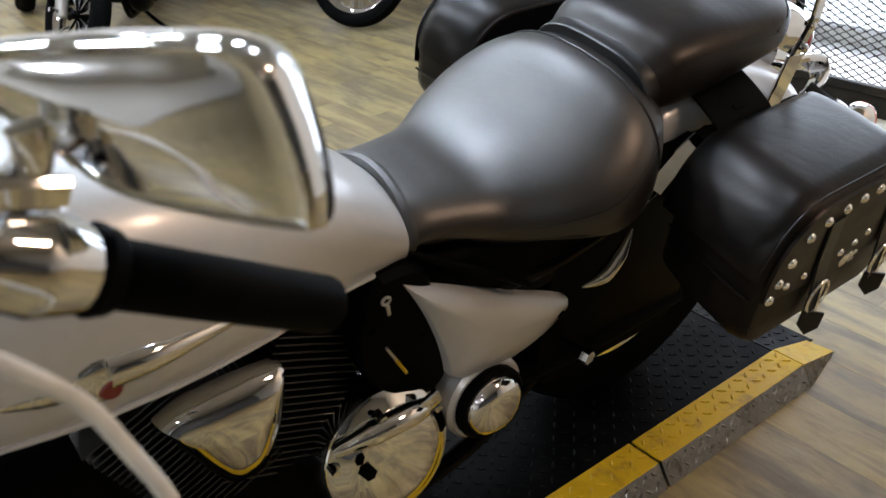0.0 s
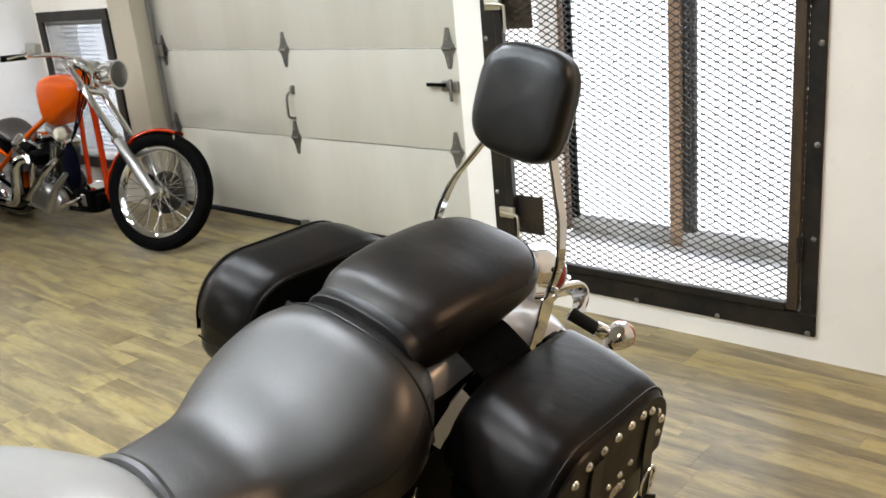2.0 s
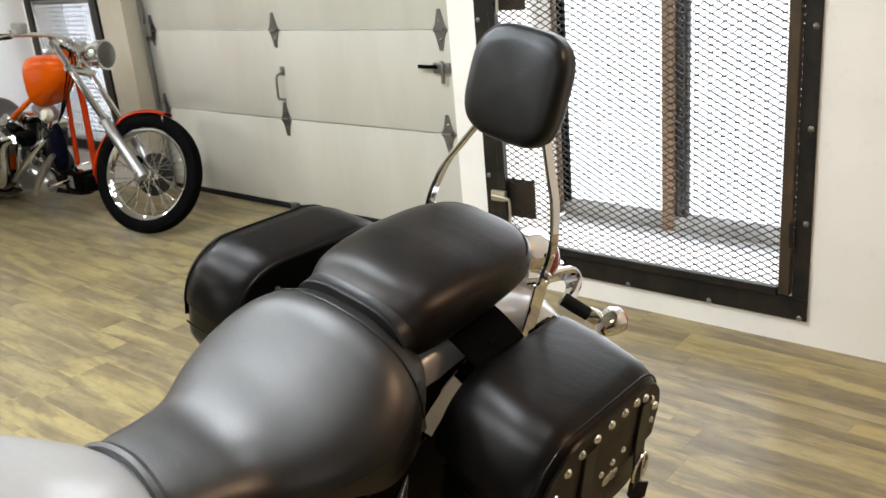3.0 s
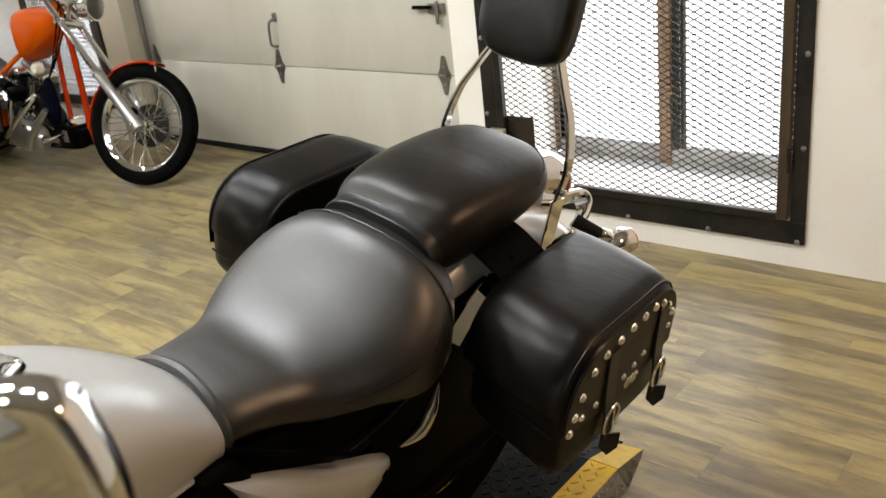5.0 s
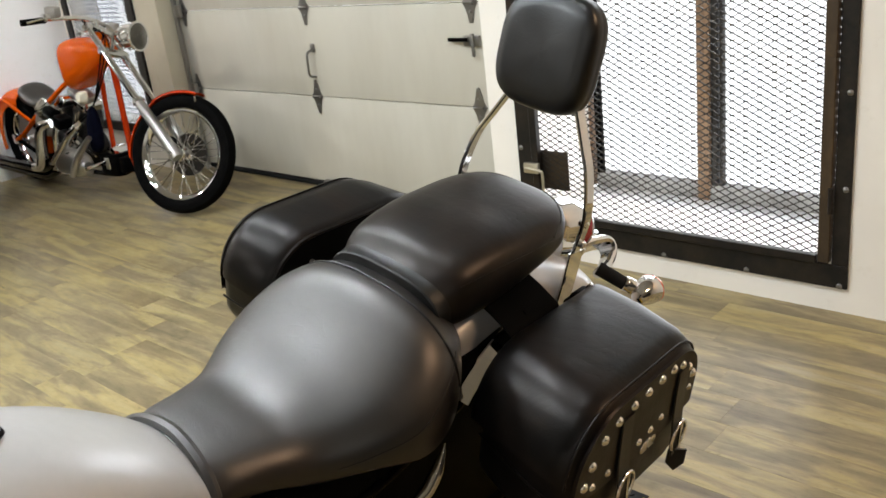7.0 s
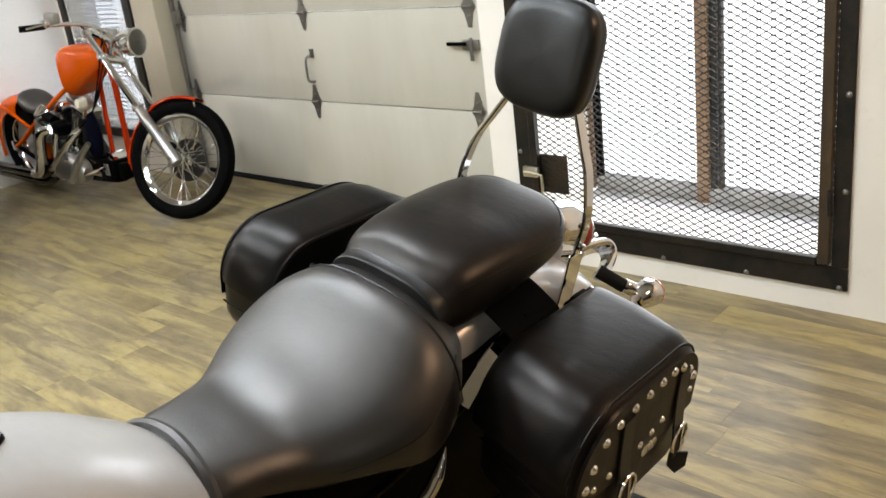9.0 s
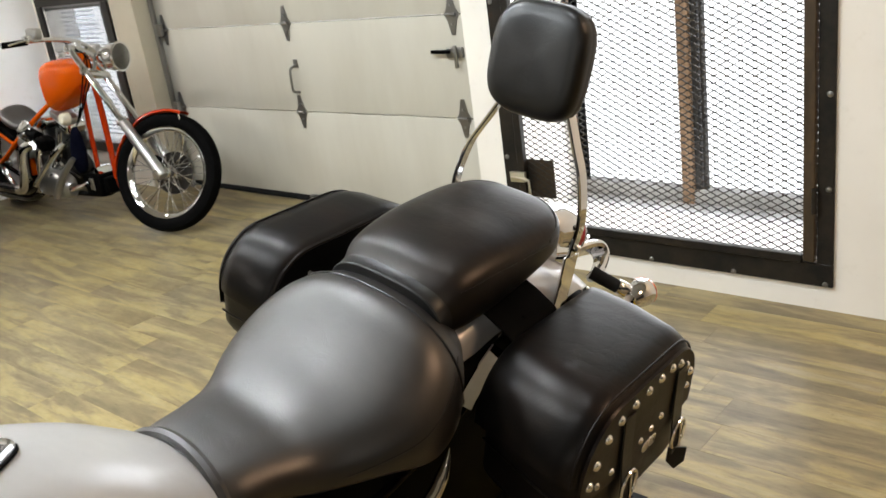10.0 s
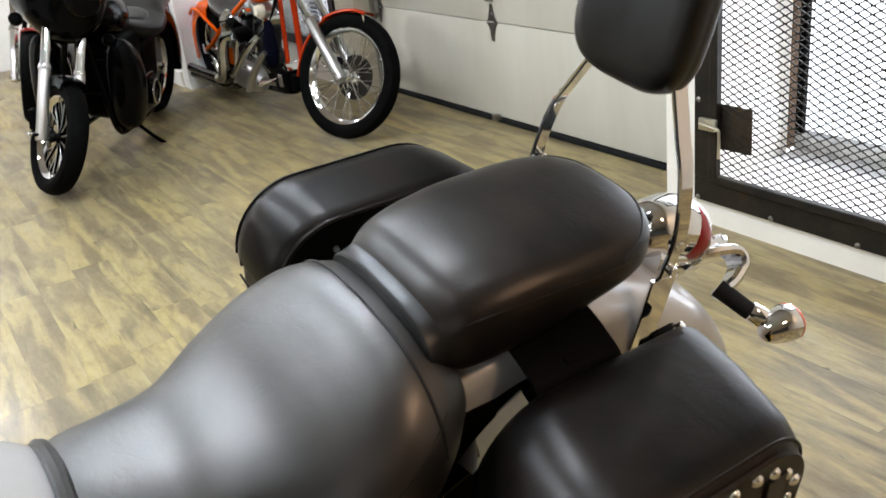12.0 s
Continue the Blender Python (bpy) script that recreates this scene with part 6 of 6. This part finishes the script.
# ---- the dark motorcycles further in ----
def cruiser(m, name, label, paint_mat, fairing, steer, wheel_style):
    """A heavy touring motorcycle; x forwards from the front contact point."""
    c = thing(name, label, "motorcycle", m, "parked motorcycles")
    turned = Matrix.Rotation(radians(steer), 4, Vector((-0.34, 0, 0.665)))
    side, head = turned.to_3x3() @ Vector((0, 1, 0)), turned.to_3x3() @ Vector((1, 0, 0))
    R = 0.300 if fairing else 0.315
    swing = Matrix.Translation((0, 0, R)) @ turned @ Matrix.Translation((0, 0, -R))
    wheel(c, (0, 0, R), R, 0.105 if fairing else 0.13, R - 0.085, wheel_style, "front_wheel", 32, turned @ pose(0, 0, 0, 0, 0, 90))
    wheel(c, (-1.62, 0, 0.32), 0.32, 0.18, 0.21, "disc", "rear_wheel", 0, 90)
    ax, top = Vector((0, 0, R)), Vector((-0.34, 0, 0.98))
    for s in (1, -1):
        o = side * ((0.09 if fairing else 0.115) * s)
        mid = ax + (top - ax) * 0.45
        sl = part("fork_slider", rod(ax + o - Vector((0, 0, 0.03)), mid + o, 0.031, 0.028, 18, 0.004), CAST_ALU if fairing else DULL_CHROME, c, "bright lower fork leg")
        part("fork_tube", rod(mid + o, top + o, 0.024, 0.024, 16), CHROME, c)
        part("fork_cap", rod(mid + o, mid + o + (top - ax).normalized() * 0.03, 0.034, 0.030, 18, 0.004), CHROME, sl)
        part("caliper", box(0.06, 0.04, 0.11, tuple(ax + o * 1.0 - head * 0.10 + Vector((0, 0, 0.05))), 0.012), BLACK_METAL, sl)
    part("axle", rod(ax - side * 0.15, ax + side * 0.15, 0.012, 0.012, 12), CHROME, c)
    for s in (1,):
        part("brake_disc", lathe([(0.05, 0.0), (0.145, 0.0), (0.145, 0.005), (0.05, 0.005)], Matrix.Translation(ax + side * (0.078 * s)) @ turned @ pose(0, 0, 0, 90, 0, 0), 36), STEEL, c)
    part("front_fender", moved(fender((0, 0.0), R + 0.025, 0.066, 150 if fairing else 168, 82, 0.04, 28, 18, 0.004, 0.02), Matrix.Translation(ax) @ turned @ pose(0, 0, 0, 0, 0, -90)), paint_mat, c, "short front mudguard")
    tk = [(-0.98, 0.06, 0.83, 0.72, 0.77, 2.2, 2.4), (-0.92, 0.12, 0.88, 0.70, 0.77, 2.3, 2.6), (-0.75, 0.165, 0.94, 0.69, 0.79, 2.3, 2.8), (-0.55, 0.16, 0.96, 0.72, 0.82, 2.3, 2.6), (-0.42, 0.09, 0.94, 0.78, 0.85, 2.2, 2.2), (-0.39, 0.03, 0.91, 0.82, 0.86, 2, 2)]
    part("tank", facing(body(tk, 26, 32)), paint_mat, c, "glossy fuel tank")
    st = [(-1.86, 0.05, 0.80, 0.73, 0.76, 2, 2), (-1.80, 0.12, 0.835, 0.70, 0.76, 2.3, 2.6), (-1.62, 0.15, 0.82, 0.69, 0.75, 2.4, 2.8), (-1.46, 0.17, 0.80, 0.65, 0.72, 2.4, 3), (-1.40, 0.20, 0.755, 0.61, 0.68, 2.4, 3), (-1.22, 0.21, 0.715, 0.59, 0.66, 2.4, 3), (-1.05, 0.14, 0.73, 0.62, 0.68, 2.3, 2.6), (-0.95, 0.06, 0.76, 0.68, 0.72, 2, 2)]
    se = part("seat", facing(body(st, 36, 36)), STRAP_LEATHER, c, "stepped black touring seat")
    insert = [(-1.36, 0.05, 0.752, 0.70, 0.72, 2, 2), (-1.33, 0.11, 0.758, 0.70, 0.72, 2.4, 2.4), (-1.18, 0.12, 0.735, 0.69, 0.70, 2.4, 2.4), (-1.12, 0.04, 0.728, 0.69, 0.70, 2, 2)]
    part("seat_insert", facing(body(insert, 16, 24)), PAD_VINYL, se, "quilted grey-black seat insert")
    part("rear_fender", moved(fender((0, 0.0), 0.42, 0.12, 196, 80, 0.09, 30, 18), pose(-1.62, 0, 0.32, 0, 0, -90)), paint_mat, c)
    for s in (1, -1):
        if s < 0:
            part("exhaust_pipe", tube([(-0.75, s * 0.16, 0.40), (-0.80, s * 0.22, 0.24), (-1.1, s * 0.22, 0.19), (-1.7, s * 0.22, 0.20)], [0.024, 0.026, 0.04, 0.045], 16), BLACK_METAL if fairing else CHROME, c, "exhaust pipe")
        part("frame_tube", tube([(-0.36, s * 0.03, 0.86), (-0.40, s * 0.10, 0.5), (-0.48, s * 0.14, 0.22), (-0.7, s * 0.14, 0.16), (-1.2, s * 0.14, 0.17), (-1.45, s * 0.13, 0.30)], 0.018, 10), GLOSS_BLACK, c)
        part("indicator", moved(ball(0.035, (-0.28, s * 0.24, 0.80), (1.2, 1, 1), 14), swing), BLACK_METAL if fairing else CHROME, c)
        part("mirror", moved(ball(0.06, (-0.42, s * 0.42, 1.20), (0.4, 1.2, 0.8), 16), swing), CHROME, c, "chrome mirror")
        part("mirror_stem", moved(tube([(-0.46, s * 0.36, 1.05), (-0.44, s * 0.40, 1.12), (-0.42, s * 0.42, 1.18)], 0.006, 8), swing), CHROME, c)
    part("engine_cover", lathe([(0.001, 0.04), (0.07, 0.035), (0.078, 0.03), (0.08, 0.0), (0.001, 0)], pose(-0.98, 0.19, 0.31, -90), 32), GLOSS_BLACK, c, "round black primary cover")
    part("cover_ring", ring(0.072, 0.006, pose(-0.98, 0.228, 0.31, -90)), CHROME, c, "chrome ring on the primary cover")
    part("primary_case", box(0.62, 0.10, 0.24, (-0.82, 0.15, 0.30), 0.05, 4), GLOSS_BLACK, c)
    if fairing:
        for s in (1, -1):
            part("leg_guard", body_x([(-0.66, 0.03, 0.52, 0.34, 0.43, 2.2, 2.2), (-0.62, 0.075, 0.62, 0.24, 0.43, 2.6, 2.6), (-0.52, 0.09, 0.70, 0.21, 0.45, 2.8, 2.8), (-0.42, 0.075, 0.74, 0.26, 0.50, 2.6, 2.6), (-0.38, 0.03, 0.70, 0.36, 0.54, 2.2, 2.2)], s * 0.21), GLOSS_BLACK, c, "gloss black lower leg fairing")
        part("engine_shroud", box(0.50, 0.24, 0.34, (-0.86, 0, 0.53), 0.05, 3), BLACK_PLASTIC, c, "black covers about the engine")
    v_twin(c, -0.78, 0.32, 0.12, 22, ENGINE_BLACK, BLACK_METAL if fairing else CHROME)
    part("tour_side", box(0.34, 0.26, 0.30, (-1.22, 0, 0.45), 0.05, 3), BLACK_PLASTIC, c)
    part("kick_stand", tube([(-0.72, 0.17, 0.18), (-0.76, 0.27, 0.08), (-0.80, 0.36, 0.012)], 0.012, 8), BLACK_METAL, c, "lowered kick stand")
    part("handlebar", moved(tube([(-0.62, -0.44, 1.06), (-0.50, -0.36, 1.09), (-0.40, -0.14, 1.04), (-0.40, 0.14, 1.04), (-0.50, 0.36, 1.09), (-0.62, 0.44, 1.06)], 0.013, 12), swing), CHROME, c)
    for s in (1, -1):
        part("grip", moved(rod((-0.62, s * 0.44, 1.06), (-0.535, s * 0.38, 1.083), 0.018, 0.018, 14, 0.003), swing), GRIP_RUBBER, c)
    if fairing:
        rings = []
        for i in range(13):
            t = i / 12
            x = -0.06 - 0.36 * t ** 1.4
            w = 0.22 * math.sin(math.pi / 2 * min(1, 0.30 + t)) if t < 0.7 else 0.22 + 0.05 * (t - 0.7)
            h = 0.20 * math.sin(math.pi / 2 * min(1, 0.35 + t))
            rings.append([Vector((x - 0.10 + 0.05 * abs(math.cos(2 * math.pi * j / 40)) ** 2 * -1, w * sgn_pow(math.cos(2 * math.pi * j / 40), 0.75), 0.93 + h * sgn_pow(math.sin(2 * math.pi * j / 40), 0.8) * (1.0 if math.sin(2 * math.pi * j / 40) > 0 else 1.1 - 0.35 * abs(math.cos(2 * math.pi * j / 40))))) for j in range(40)])
        fr = part("fairing", moved(skin(rings), swing), GLOSS_BLACK, c, "glossy black batwing fairing")
        part("headlight", lathe([(0.001, 0.03), (0.07, 0.02), (0.085, 0.0), (0.09, -0.03), (0.001, -0.03)], swing @ pose(-0.09, 0, 1.0, 0, 90, 0), 28), GLOSS_BLACK, fr, "round dark headlight")
    else:
        h = part("headlight", lathe([(0.001, -0.10), (0.06, -0.09), (0.09, -0.03), (0.10, 0.03), (0.09, 0.04), (0.001, 0.04)], pose(-0.18, 0, 0.86, 0, 90, 0), 28), CHROME, c, "round chrome headlight")
        part("lens", lathe([(0.085, 0.038), (0.05, 0.052), (0.001, 0.058), (0.001, 0.038)], pose(-0.18, 0, 0.86, 0, 90, 0), 28), CLEAR_LENS, h)
    return c


cruiser(pose(-4.99, 1.215, 0, 0, 0, -33) @ pose(0, 0, 0, -9, 0, 0), "touring_motorcycle", "gloss black touring motorcycle with a batwing fairing", GLOSS_BLACK, True, 42, "cast")
cruiser(pose(-6.85, 1.41, 0, 0, 0, -18) @ pose(0, 0, 0, -10, 0, 0), "cruiser_motorcycle", "dark red cruiser motorcycle with chrome forks", RED_PAINT, False, 6, "wire")

# dark picture low on the side wall
pic = thing("wall_picture", "dark framed picture low on the white side wall", "picture", pose(-6.985, 2.494, 0.47))
part("picture_sheet", box(0.36, 0.006, 0.50, (0, -0.004, 0), 0.002, 1), BLACK_PLASTIC, pic, "dark picture sheet")
part("picture_band", box(0.34, 0.004, 0.20, (0, -0.010, 0.13), 0.001, 1), CAST_ALU, pic, "grey upper band")

# ---- lamps under the ceiling ----
lamp_thing = bulb_fitting()
lamp_thing.matrix_world = pose(-6.2, 1.9, CEIL - 0.055)
# the last five fittings go with the added, unseen fill lamps
for lx, ly in BULBS + [(-6.4, -1.6), (-3.6, -1.8), (-8.0, 0.45), (1.15, 2.1), (2.3, -2.3), (4.6, -1.2), (4.6, -4.8), (0.6, -4.8), (-3.6, -4.8)]:
    copy_thing(lamp_thing, pose(lx, ly, CEIL - 0.055))

# planks, laid in staggered rows along the street wall
rng = random.Random(4)
PW, PL = 0.152, 0.915
near, far = [], []
row = 0
y = DY + 0.03
plank_meshes = {}


def plank_mesh(length):
    key = round(length, 2)
    if key not in plank_meshes:
        plank_meshes[key] = finish("plank", box(length - 0.0005, PW - 0.0005, 0.003, (0, 0, 0), 0.0002, 1), PLANK, False)
    return plank_meshes[key]


while y > -7.2:
    x = -9.4 - rng.uniform(0, PL)
    while x < 6.4:
        a, b = max(x, -9.4), min(x + PL, 6.4)
        if b - a > 0.05:
            cx, cy = (a + b) / 2, y - PW / 2
            (near if (-5.9 < cx < 0.2 and cy > 0.9) else far).append((cx, cy, b - a))
        x += PL
    y -= PW
    row += 1
for cx, cy, ln in near[:300]:
    ob = new("plank", plank_mesh(ln))
    ob.parent = FLOOR
    ob.location = (cx, cy, -0.0015)
verts, faces = [], []
for cx, cy, ln in far + near[300:]:
    i = len(verts)
    hx, hy = ln / 2 - 0.00025, PW / 2 - 0.00025
    verts += [(cx - hx, cy - hy, 0), (cx + hx, cy - hy, 0), (cx + hx, cy + hy, 0), (cx - hx, cy + hy, 0), (cx - hx, cy - hy, -0.003), (cx + hx, cy - hy, -0.003), (cx + hx, cy + hy, -0.003), (cx - hx, cy + hy, -0.003)]
    faces += [(i, i + 1, i + 2, i + 3), (i, i + 4, i + 5, i + 1), (i + 1, i + 5, i + 6, i + 2), (i + 2, i + 6, i + 7, i + 3), (i + 3, i + 7, i + 4, i)]
me = bpy.data.meshes.new("plank_field")
me.from_pydata(verts, [], faces)
me.materials.append(PLANK)
rest = new("plank_field", me)
rest.parent = FLOOR
tagged(rest, "wood-look vinyl planks", kind="stuff")
